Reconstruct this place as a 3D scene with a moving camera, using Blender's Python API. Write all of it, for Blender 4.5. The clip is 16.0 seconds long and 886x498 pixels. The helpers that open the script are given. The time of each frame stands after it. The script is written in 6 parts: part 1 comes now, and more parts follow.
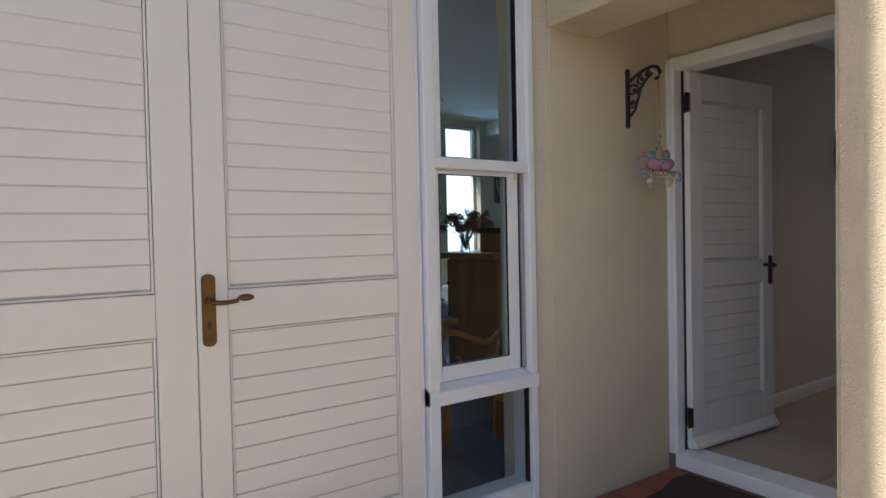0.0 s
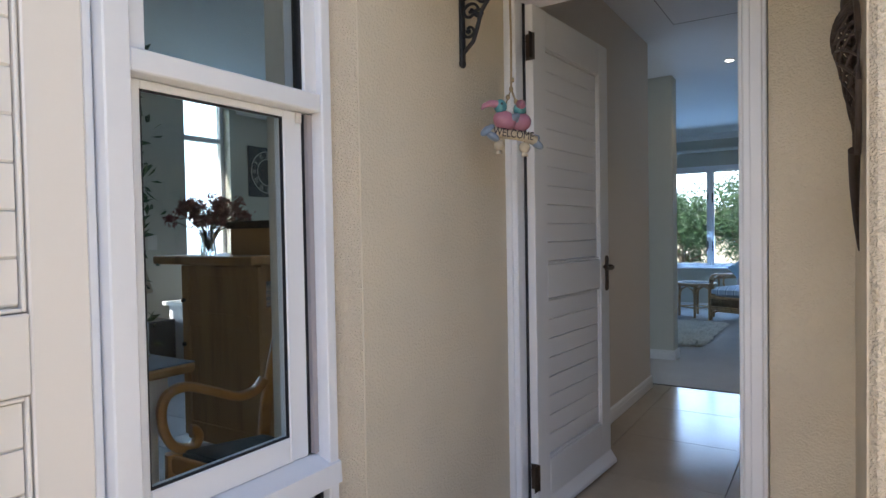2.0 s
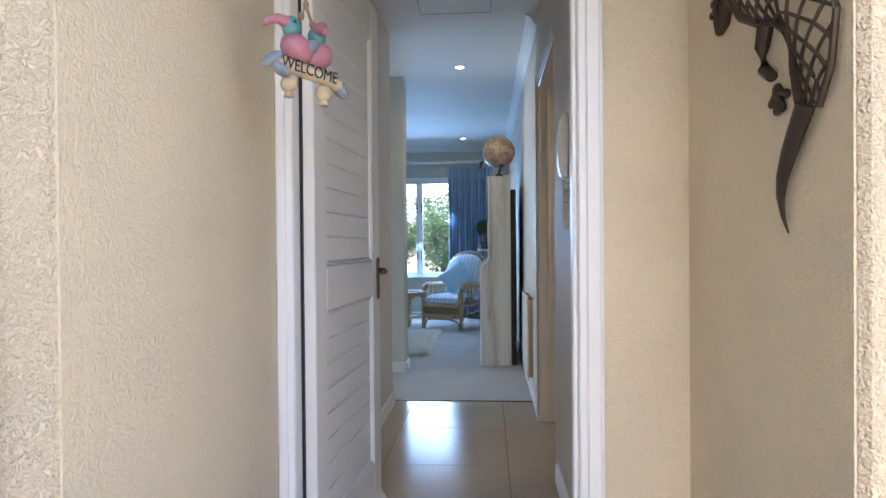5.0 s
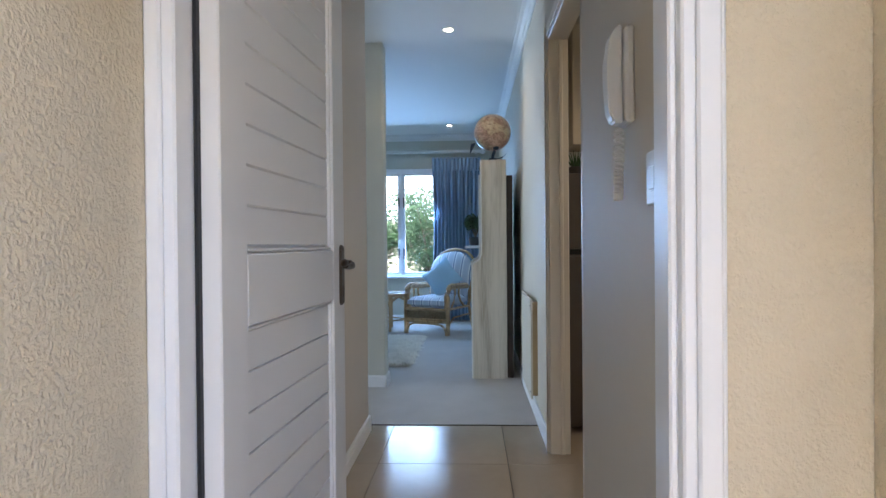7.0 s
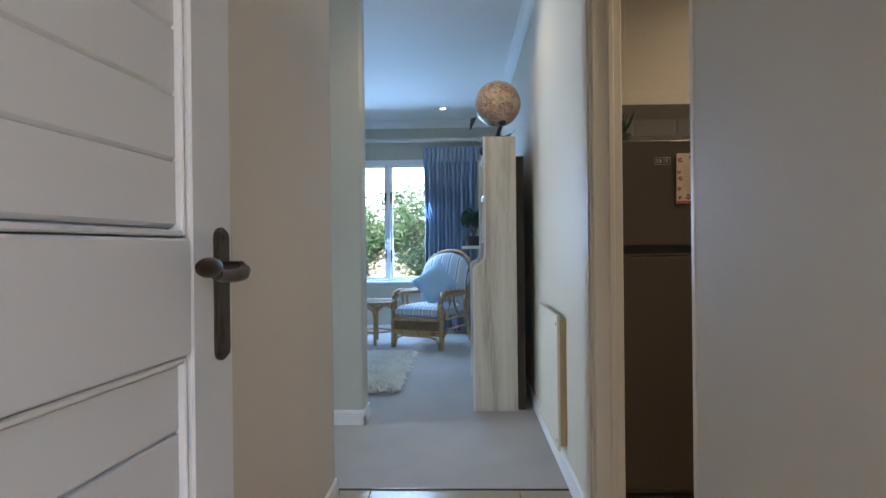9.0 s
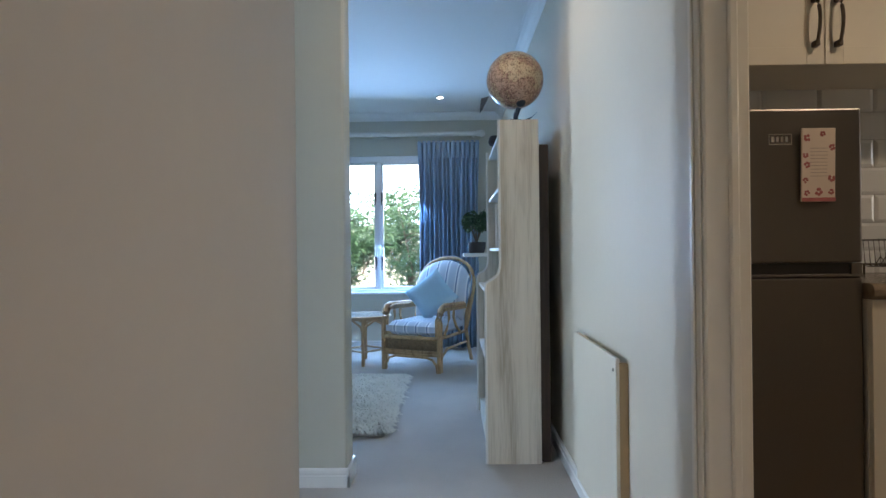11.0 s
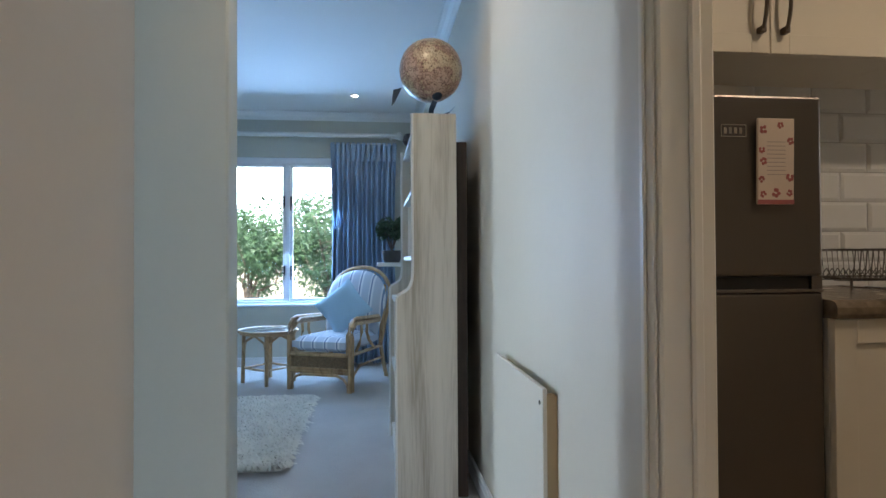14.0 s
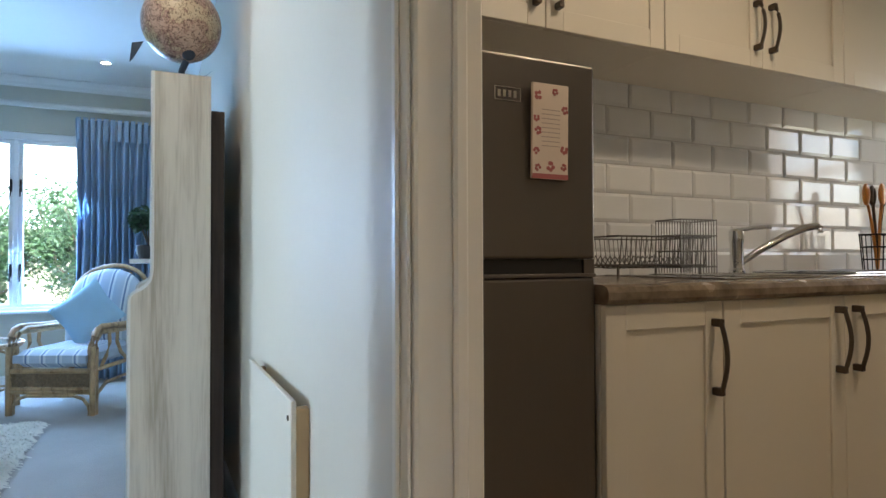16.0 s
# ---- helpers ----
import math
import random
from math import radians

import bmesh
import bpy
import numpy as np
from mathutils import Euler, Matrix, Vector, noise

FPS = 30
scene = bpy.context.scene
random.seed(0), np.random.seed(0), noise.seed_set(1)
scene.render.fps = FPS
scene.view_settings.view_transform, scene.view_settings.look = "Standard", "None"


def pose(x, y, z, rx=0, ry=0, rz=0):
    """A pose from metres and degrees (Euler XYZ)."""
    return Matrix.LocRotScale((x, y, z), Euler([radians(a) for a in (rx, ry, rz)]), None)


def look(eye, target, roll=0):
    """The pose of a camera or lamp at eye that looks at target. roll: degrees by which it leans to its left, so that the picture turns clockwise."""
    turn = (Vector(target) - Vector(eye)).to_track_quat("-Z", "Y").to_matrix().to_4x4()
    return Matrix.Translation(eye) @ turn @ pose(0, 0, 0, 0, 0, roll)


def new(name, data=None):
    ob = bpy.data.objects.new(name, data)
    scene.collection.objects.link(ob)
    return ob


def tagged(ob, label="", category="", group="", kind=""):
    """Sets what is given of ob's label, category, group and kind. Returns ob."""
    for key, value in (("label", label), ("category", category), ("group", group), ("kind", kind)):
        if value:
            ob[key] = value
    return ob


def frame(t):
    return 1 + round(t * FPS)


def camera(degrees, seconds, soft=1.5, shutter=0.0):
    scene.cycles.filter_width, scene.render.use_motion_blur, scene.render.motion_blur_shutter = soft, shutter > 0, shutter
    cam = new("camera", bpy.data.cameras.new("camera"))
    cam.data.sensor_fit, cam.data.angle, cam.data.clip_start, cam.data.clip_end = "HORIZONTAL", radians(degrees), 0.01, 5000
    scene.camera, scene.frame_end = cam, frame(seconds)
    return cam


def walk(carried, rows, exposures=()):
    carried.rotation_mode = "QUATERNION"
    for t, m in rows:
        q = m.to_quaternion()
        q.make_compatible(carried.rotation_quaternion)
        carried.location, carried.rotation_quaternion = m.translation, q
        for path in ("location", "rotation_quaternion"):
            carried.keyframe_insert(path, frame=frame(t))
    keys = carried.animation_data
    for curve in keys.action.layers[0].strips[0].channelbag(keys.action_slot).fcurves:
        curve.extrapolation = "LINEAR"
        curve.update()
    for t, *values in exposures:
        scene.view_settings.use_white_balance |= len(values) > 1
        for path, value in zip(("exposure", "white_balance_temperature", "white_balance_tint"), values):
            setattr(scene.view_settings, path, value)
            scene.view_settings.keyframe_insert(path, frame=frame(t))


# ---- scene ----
cam = camera(71.5, 16.0)
PATH = [
    (0, (0.651, -0.113, 1.188), (1.798, 1.525, 1.139), -1.2),
    (0.5, (0.785, 0.139, 1.179), (2.099, 1.646, 1.128), -1.2),
    (1, (1.006, 0.405, 1.165), (2.469, 1.767, 1.114), -1.2),
    (1.5, (1.190, 0.611, 1.15), (2.762, 1.846, 1.103), -1.1),
    (2, (1.388, 0.824, 1.14), (3.075, 1.897, 1.09), -1.0),
    (2.5, (1.587, 1.001, 1.133), (3.369, 1.909, 1.078), -0.7),
    (3, (1.721, 1.121, 1.115), (3.586, 1.842, 1.068), -0.6),
    (3.5, (1.784, 1.211, 1.113), (3.717, 1.722, 1.07), -0.6),
    (4, (1.805, 1.271, 1.106), (3.781, 1.581, 1.067), -0.5),
    (4.2, (1.810, 1.284, 1.102), (3.795, 1.524, 1.063), -0.5),
    (6.5, (2.302, 1.338, 1.026), (4.299, 1.443, 1.014), -0.5),
    (7, (2.578, 1.382, 1.021), (4.576, 1.472, 1.006), -0.5),
    (7.5, (2.790, 1.399, 1.003), (4.789, 1.48, 0.99), -0.4),
    (8, (3.034, 1.408, 0.992), (5.032, 1.483, 0.981), -0.5),
    (10.5, (4.119, 1.511, 1.016), (6.119, 1.549, 1.018), -0.6),
    (11, (4.276, 1.531, 1.034), (6.276, 1.561, 1.037), -0.6),
    (11.5, (4.431, 1.523, 1.037), (6.431, 1.552, 1.044), -0.6),
    (12, (4.503, 1.526, 1.039), (6.503, 1.548, 1.052), -0.5),
    (12.5, (4.536, 1.52, 1.044), (6.536, 1.536, 1.061), -0.5),
    (13, (4.550, 1.51, 1.045), (6.550, 1.502, 1.067), -0.4),
    (13.5, (4.580, 1.485, 1.038), (6.578, 1.404, 1.066), -0.3),
    (14, (4.616, 1.465, 1.033), (6.603, 1.242, 1.064), -0.3),
    (14.5, (4.664, 1.446, 1.018), (6.629, 1.075, 1.056), -0.2),
    (15, (4.729, 1.404, 1.01), (6.658, 0.876, 1.045), -0.2),
    (15.5, (4.801, 1.348, 0.996), (6.679, 0.661, 1.037), -0.2),
    (16, (4.868, 1.294, 0.988), (6.678, 0.446, 1.025), -0.2),
]
EXPOSURES = [(0.0, 0.2, 6300, 15), (2.0, 0.9, 6200, 16), (3.4, 1.1, 6350, 16), (4.1, 1.75, 6250, 16), (6.3, 1.85, 6150, 15), (7.4, 1.8, 6250, 15), (8.1, 1.95, 6550, 15), (11.0, 1.95, 6300, 15), (14.0, 1.95, 6350, 15), (15.0, 1.85, 6200, 13), (16.0, 2.4, 6200, 12)]
walk(cam, [(t, look(eye, target, roll)) for t, eye, target, roll in PATH], EXPOSURES)

# ---- light ----
SUN_AZ, SUN_EL = math.atan2(0.37, -1.0), radians(45)
world = bpy.data.worlds.new("sky_world")
scene.world = world
world.use_nodes = True
wn = world.node_tree
wn.nodes.clear()
sky = wn.nodes.new("ShaderNodeTexSky")
sky.sky_type = "NISHITA"
sky.sun_disc = False
sky.sun_elevation = SUN_EL
sky.sun_rotation = math.pi / 2 - SUN_AZ
sky.air_density, sky.dust_density = 1.0, 1.5
bg = wn.nodes.new("ShaderNodeBackground")
bg.inputs["Strength"].default_value = 0.15
wout = wn.nodes.new("ShaderNodeOutputWorld")
wn.links.new(sky.outputs[0], bg.inputs["Color"])
wn.links.new(bg.outputs[0], wout.inputs[0])

sun = new("sun", bpy.data.lights.new("sun", "SUN"))
sun.data.energy, sun.data.angle, sun.data.color = 4.5, radians(0.5), (1.0, 0.93, 0.82)
sun_dir = Vector((math.cos(SUN_EL) * math.cos(SUN_AZ), math.cos(SUN_EL) * math.sin(SUN_AZ), math.sin(SUN_EL)))
sun.matrix_world = look(sun_dir * 30, (0, 0, 0))


def area_light(name, at, toward, w, h, watts, color):
    ob = new(name, bpy.data.lights.new(name, "AREA"))
    ob.data.shape, ob.data.size, ob.data.size_y = "RECTANGLE", w, h
    ob.data.energy, ob.data.color = watts, color
    ob.matrix_world = look(at, toward)
    return ob


def spot_light(name, at, watts, color, size=150):
    ob = new(name, bpy.data.lights.new(name, "SPOT"))
    ob.data.energy, ob.data.color, ob.data.spot_size, ob.data.spot_blend = watts, color, radians(size), 0.6
    ob.data.shadow_soft_size = 0.04
    ob.matrix_world = look(at, (at[0], at[1] + 0.001, 0))
    return ob


BLUE = (0.30, 0.57, 1.0)
WARM = (1.0, 0.80, 0.56)
area_light("lounge_window_light", (10.68, 2.3, 1.3), (7.0, 2.3, -0.5), 1.05, 1.3, 20, BLUE)
area_light("dining_door_light", (4.1, 6.25, 1.3), (4.2, 2.0, 0.9), 1.0, 2.3, 2.5, BLUE)
area_light("dining_window_light", (5.48, 6.25, 1.65), (6.0, 2.0, 0.9), 0.4, 1.9, 3.2, BLUE)
# unseen source added at the passage end to brighten the hall's right wall
passage = area_light("passage_fill_light", (6.73, 6.25, 1.35), (6.4, 1.0, 1.2), 0.36, 2.0, 5, (0.6, 0.78, 1.0))
passage.data.spread = radians(75)
area_light("kitchen_window_light", (5.86, -2.15, 1.45), (5.7, 0.5, 1.0), 0.52, 0.9, 1.2, (1.0, 0.93, 0.82))
spot_light("hall_downlight_lamp", (6.73, 1.52, 2.43), 2.1, WARM)
spot_light("lounge_downlight_lamp", (10.05, 1.63, 2.43), 0.9, WARM)
# kitchen fitting is unseen; assumed from the warm light there
spot_light("kitchen_downlight_lamp", (5.2, -0.1, 2.43), 7.4, WARM)

# ---- materials ----


def tree_of(name):
    m = bpy.data.materials.new(name)
    m.use_nodes = True
    nt = m.node_tree
    return m, nt, nt.nodes["Principled BSDF"]


def node(nt, kind, **values):
    n = nt.nodes.new(kind)
    for key, value in values.items():
        n.inputs[key].default_value = value
    return n


def coords(nt, scale=(1, 1, 1)):
    geo = nt.nodes.new("ShaderNodeNewGeometry")
    mp = nt.nodes.new("ShaderNodeMapping")
    mp.inputs["Scale"].default_value = scale
    nt.links.new(geo.outputs["Position"], mp.inputs["Vector"])
    return mp.outputs[0]


def ramp(nt, fac, stops):
    r = nt.nodes.new("ShaderNodeValToRGB")
    while len(r.color_ramp.elements) < len(stops):
        r.color_ramp.elements.new(0.5)
    for e, (p, c) in zip(r.color_ramp.elements, stops):
        e.position, e.color = p, (*c, 1)
    nt.links.new(fac, r.inputs[0])
    return r.outputs[0]


def shade(c, k):
    return tuple(min(1.0, v * k) for v in c)


def paint(name, color, rough=0.5, metal=0.0, big=1.5, fine=40.0, var=0.06, bump=0.05, dist=0.002, stretch=(1, 1, 1), coat=0.0, rvar=0.08, spec=0.5, island=0.0):
    """A painted or plain surface: colour drifting at two scales, fine relief, uneven gloss."""
    m, nt, p = tree_of(name)
    v = coords(nt, stretch)
    a = node(nt, "ShaderNodeTexNoise", Scale=big, Detail=4.0)
    b = node(nt, "ShaderNodeTexNoise", Scale=fine, Detail=3.0, Roughness=0.6)
    nt.links.new(v, a.inputs["Vector"])
    nt.links.new(v, b.inputs["Vector"])
    mix = nt.nodes.new("ShaderNodeMath")
    mix.operation = "MULTIPLY_ADD"
    mix.inputs[1].default_value = 0.35
    nt.links.new(b.outputs["Fac"], mix.inputs[0])
    nt.links.new(a.outputs["Fac"], mix.inputs[2])
    col = ramp(nt, mix.outputs[0], [(0.35, shade(color, 1 - var)), (1.0, shade(color, 1 + var))])
    if island:
        info = nt.nodes.new("ShaderNodeObjectInfo")
        hsv = nt.nodes.new("ShaderNodeHueSaturation")
        mr = nt.nodes.new("ShaderNodeMapRange")
        mr.inputs["To Min"].default_value, mr.inputs["To Max"].default_value = 1 - island, 1 + island
        nt.links.new(info.outputs["Random"], mr.inputs["Value"])
        nt.links.new(mr.outputs[0], hsv.inputs["Value"])
        nt.links.new(col, hsv.inputs["Color"])
        col = hsv.outputs[0]
    nt.links.new(col, p.inputs["Base Color"])
    rr = nt.nodes.new("ShaderNodeMapRange")
    rr.inputs["To Min"].default_value, rr.inputs["To Max"].default_value = max(0.02, rough - rvar), min(1, rough + rvar)
    nt.links.new(a.outputs["Fac"], rr.inputs["Value"])
    nt.links.new(rr.outputs[0], p.inputs["Roughness"])
    p.inputs["Metallic"].default_value = metal
    p.inputs["Coat Weight"].default_value = coat
    p.inputs["Specular IOR Level"].default_value = spec
    if bump:
        bp = node(nt, "ShaderNodeBump", Strength=bump, Distance=dist)
        nt.links.new(b.outputs["Fac"], bp.inputs["Height"])
        nt.links.new(bp.outputs[0], p.inputs["Normal"])
    return m


def stucco(name, color, grain=130.0, strength=1.0, dist=0.007):
    """Textured exterior plaster: lumpy grains, soft stains, fine grit."""
    m, nt, p = tree_of(name)
    v = coords(nt)
    warp = node(nt, "ShaderNodeTexNoise", Scale=30.0, Detail=2.0)
    nt.links.new(v, warp.inputs["Vector"])
    add = nt.nodes.new("ShaderNodeVectorMath")
    add.operation = "MULTIPLY_ADD"
    add.inputs[1].default_value = (0.005, 0.005, 0.005)
    nt.links.new(warp.outputs["Color"], add.inputs[0])
    nt.links.new(v, add.inputs[2])
    n1 = node(nt, "ShaderNodeTexNoise", Scale=grain, Detail=1.5, Roughness=0.5)
    n2 = node(nt, "ShaderNodeTexNoise", Scale=grain * 0.4, Detail=2.0)
    n3 = node(nt, "ShaderNodeTexNoise", Scale=2.2, Detail=5.0)
    for n in (n1, n2, n3):
        nt.links.new(add.outputs[0], n.inputs["Vector"])
    h = nt.nodes.new("ShaderNodeMath")
    h.operation = "MULTIPLY_ADD"
    h.inputs[1].default_value = 0.5
    nt.links.new(n2.outputs["Fac"], h.inputs[0])
    nt.links.new(n1.outputs["Fac"], h.inputs[2])
    sm = nt.nodes.new("ShaderNodeMapRange")
    sm.interpolation_type = "SMOOTHSTEP"
    sm.inputs["From Min"].default_value, sm.inputs["From Max"].default_value = 0.58, 0.98
    nt.links.new(h.outputs[0], sm.inputs["Value"])
    nt.links.new(ramp(nt, n3.outputs["Fac"], [(0.3, shade(color, 0.93)), (0.5, color), (0.75, shade(color, 1.05))]), p.inputs["Base Color"])
    p.inputs["Roughness"].default_value = 0.85
    bp = node(nt, "ShaderNodeBump", Strength=strength, Distance=dist)
    nt.links.new(sm.outputs[0], bp.inputs["Height"])
    nt.links.new(bp.outputs[0], p.inputs["Normal"])
    return m


def wood(name, dark, light, rough=0.45, along="z", scale=9.0, stretch=0.08, bump=0.1, coat=0.0, streak=0.55):
    """Wood grain running along one axis."""
    m, nt, p = tree_of(name)
    sc = {"x": (stretch, 1, 1), "y": (1, stretch, 1), "z": (1, 1, stretch)}[along]
    v = coords(nt, sc)
    a = node(nt, "ShaderNodeTexNoise", Scale=scale, Detail=6.0, Roughness=streak, Distortion=0.8)
    b = node(nt, "ShaderNodeTexNoise", Scale=scale * 9, Detail=4.0)
    for n in (a, b):
        nt.links.new(v, n.inputs["Vector"])
    mix = nt.nodes.new("ShaderNodeMath")
    mix.operation = "MULTIPLY_ADD"
    mix.inputs[1].default_value = 0.4
    nt.links.new(b.outputs["Fac"], mix.inputs[0])
    nt.links.new(a.outputs["Fac"], mix.inputs[2])
    nt.links.new(ramp(nt, mix.outputs[0], [(0.45, dark), (0.72, light), (0.95, shade(light, 1.08))]), p.inputs["Base Color"])
    p.inputs["Roughness"].default_value = rough
    p.inputs["Coat Weight"].default_value = coat
    bp = node(nt, "ShaderNodeBump", Strength=bump, Distance=0.001)
    nt.links.new(b.outputs["Fac"], bp.inputs["Height"])
    nt.links.new(bp.outputs[0], p.inputs["Normal"])
    return m


def glow(name, color, strength):
    m, nt, p = tree_of(name)
    p.inputs["Base Color"].default_value = (*color, 1)
    p.inputs["Emission Color"].default_value = (*color, 1)
    p.inputs["Emission Strength"].default_value = strength
    return m


def glass(name, tint=(1, 1, 1), rough=0.0):
    m, nt, p = tree_of(name)
    p.inputs["Base Color"].default_value = (*tint, 1)
    p.inputs["Transmission Weight"].default_value = 1.0
    p.inputs["Roughness"].default_value = rough
    p.inputs["IOR"].default_value = 1.45
    return m


def thin_glass(name):
    """A window pane: clear, with a mirror sheen that grows at low angles."""
    m, nt, p = tree_of(name)
    nt.nodes.remove(p)
    tr = nt.nodes.new("ShaderNodeBsdfTransparent")
    tr.inputs[0].default_value = (0.93, 0.96, 0.96, 1)
    gl = nt.nodes.new("ShaderNodeBsdfGlossy")
    gl.inputs["Roughness"].default_value = 0.01
    lw = node(nt, "ShaderNodeLayerWeight", Blend=0.5)
    pw = nt.nodes.new("ShaderNodeMath")
    pw.operation = "POWER"
    pw.inputs[1].default_value = 4.0
    ad = nt.nodes.new("ShaderNodeMath")
    ad.operation = "MULTIPLY_ADD"
    ad.inputs[1].default_value, ad.inputs[2].default_value = 0.7, 0.04
    mx = nt.nodes.new("ShaderNodeMixShader")
    nt.links.new(lw.outputs["Facing"], pw.inputs[0])
    nt.links.new(pw.outputs[0], ad.inputs[0])
    nt.links.new(ad.outputs[0], mx.inputs[0])
    nt.links.new(tr.outputs[0], mx.inputs[1])
    nt.links.new(gl.outputs[0], mx.inputs[2])
    nt.links.new(mx.outputs[0], nt.nodes["Material Output"].inputs[0])
    return m


def stripes(name, light, mid, dark, axis=(0, 1, 0), pitch=0.085):
    """Woven cushion cloth with pale stripes in pairs, along the local axis given."""
    m, nt, p = tree_of(name)
    tc = nt.nodes.new("ShaderNodeTexCoord")
    dot = nt.nodes.new("ShaderNodeVectorMath")
    dot.operation = "DOT_PRODUCT"
    dot.inputs[1].default_value = [a / pitch for a in axis]
    nt.links.new(tc.outputs["Object"], dot.inputs[0])
    fr = nt.nodes.new("ShaderNodeMath")
    fr.operation = "FRACT"
    nt.links.new(dot.outputs["Value"], fr.inputs[0])
    r = ramp(nt, fr.outputs[0], [(0.0, mid), (0.22, mid), (0.24, light), (0.38, light), (0.4, dark), (0.5, dark), (0.52, light), (0.6, light), (0.62, mid)])
    wv = node(nt, "ShaderNodeTexNoise", Scale=600.0, Detail=2.0)
    nt.links.new(tc.outputs["Object"], wv.inputs["Vector"])
    nt.links.new(r, p.inputs["Base Color"])
    p.inputs["Roughness"].default_value = 0.9
    bp = node(nt, "ShaderNodeBump", Strength=0.25, Distance=0.001)
    nt.links.new(wv.outputs["Fac"], bp.inputs["Height"])
    nt.links.new(bp.outputs[0], p.inputs["Normal"])
    return m


M = {}
M["enamel"] = paint("cream_enamel_paint", (0.82, 0.78, 0.71), 0.2, big=0.8, fine=60, var=0.012, bump=0.06, dist=0.002, rvar=0.06)
M["white"] = paint("white_enamel_paint", (0.80, 0.79, 0.77), 0.34, big=0.7, fine=50, var=0.008, bump=0.05)
M["white_frame"] = paint("white_frame_paint", (0.82, 0.83, 0.84), 0.35, big=4, fine=60, var=0.03, bump=0.04)
M["stucco"] = stucco("cream_stucco", (0.70, 0.60, 0.44), grain=190, strength=0.9, dist=0.005)
M["stucco_smooth"] = stucco("cream_stucco_smooth", (0.72, 0.63, 0.47), grain=165, strength=0.5, dist=0.004)
M["wall"] = paint("cream_wall_paint", (0.64, 0.58, 0.47), 0.62, big=1.2, fine=25, var=0.03, bump=0.08, dist=0.004)
M["wall_lounge"] = paint("sage_wall_paint", (0.56, 0.55, 0.47), 0.45, big=1.2, fine=25, var=0.03, bump=0.08, dist=0.004)
M["wall_hall"] = paint("warm_grey_wall_paint", (0.60, 0.53, 0.45), 0.5, big=1.2, fine=25, var=0.03, bump=0.08, dist=0.004)
M["ceiling"] = paint("white_ceiling_paint", (0.78, 0.78, 0.76), 0.7, big=0.8, fine=20, var=0.02, bump=0.03)
M["tile"] = paint("glazed_floor_tile", (0.42, 0.35, 0.26), 0.17, big=2.2, fine=18, var=0.10, bump=0.02, rvar=0.06, island=0.04, spec=0.09)
M["grout"] = paint("grout", (0.16, 0.14, 0.12), 0.9, var=0.1)
M["carpet"] = paint("beige_carpet", (0.52, 0.48, 0.44), 1.0, big=3, fine=420, var=0.10, bump=0.9, dist=0.006, spec=0.1)
M["brass"] = paint("antique_brass", (0.16, 0.09, 0.038), 0.36, metal=1.0, big=25, fine=120, var=0.25, bump=0.05)
M["bronze"] = paint("dark_bronze", (0.11, 0.085, 0.065), 0.38, metal=1.0, big=25, fine=120, var=0.2)
M["black_iron"] = paint("black_cast_iron", (0.02, 0.02, 0.022), 0.5, metal=0.3, big=25, fine=90, var=0.3, bump=0.2)
M["gecko"] = paint("dark_patinated_metal", (0.075, 0.055, 0.042), 0.55, metal=0.6, big=20, fine=90, var=0.35, bump=0.25)
M["glass"] = thin_glass("window_glass")
M["clear"] = glass("clear_glass", (0.9, 0.95, 0.97))
M["rubber_and_shade"] = paint("black_gasket_and_shade", (0.012, 0.012, 0.014), 0.6, var=0.1)
M["steel"] = paint("fridge_steel", (0.155, 0.135, 0.118), 0.36, metal=0.8, big=1.0, fine=160, var=0.05, bump=0.03, stretch=(1, 1, 0.06))
M["dark_plastic"] = paint("black_plastic", (0.012, 0.011, 0.01), 0.35, var=0.1)
M["chrome"] = paint("chrome", (0.75, 0.75, 0.75), 0.08, metal=1.0, var=0.02, bump=0)
M["wire"] = paint("steel_wire", (0.17, 0.155, 0.14), 0.28, metal=1.0, var=0.05, bump=0)
M["cab"] = paint("cream_cabinet_paint", (0.74, 0.67, 0.55), 0.4, big=1.5, fine=40, var=0.02, bump=0.03)
M["laminate"] = paint("granite_laminate", (0.20, 0.15, 0.10), 0.25, big=14, fine=70, var=0.65, bump=0.02)
M["subway"] = paint("white_glazed_tile", (0.66, 0.65, 0.62), 0.07, big=8, fine=14, var=0.02, bump=0.04, dist=0.003, rvar=0.02, island=0.03)
M["tile_grout"] = paint("pale_grout", (0.42, 0.40, 0.37), 0.9, var=0.06)
M["shelf_wood"] = wood("limewashed_wood", (0.40, 0.35, 0.27), (0.64, 0.59, 0.50), 0.6, "z", 14, 0.06, 0.12)
M["shelf_white"] = paint("white_shelf_paint", (0.74, 0.73, 0.69), 0.5, var=0.05)
M["dark_wood"] = wood("dark_stained_wood", (0.02, 0.012, 0.008), (0.05, 0.03, 0.02), 0.6, "z")
M["rattan"] = wood("rattan_cane", (0.25, 0.135, 0.055), (0.50, 0.32, 0.16), 0.42, "z", 30, 0.3, 0.15)
M["weave"] = paint("woven_cane", (0.27, 0.18, 0.10), 0.6, big=60, fine=200, var=0.4, bump=0.6, dist=0.004)
M["cushion_seat"] = stripes("striped_cloth", (0.72, 0.74, 0.76), (0.50, 0.55, 0.62), (0.20, 0.27, 0.38), (0, 1, 0), 0.105)
M["pillow"] = paint("pale_blue_cloth", (0.40, 0.58, 0.70), 0.95, big=6, fine=500, var=0.06, bump=0.3, spec=0.15)
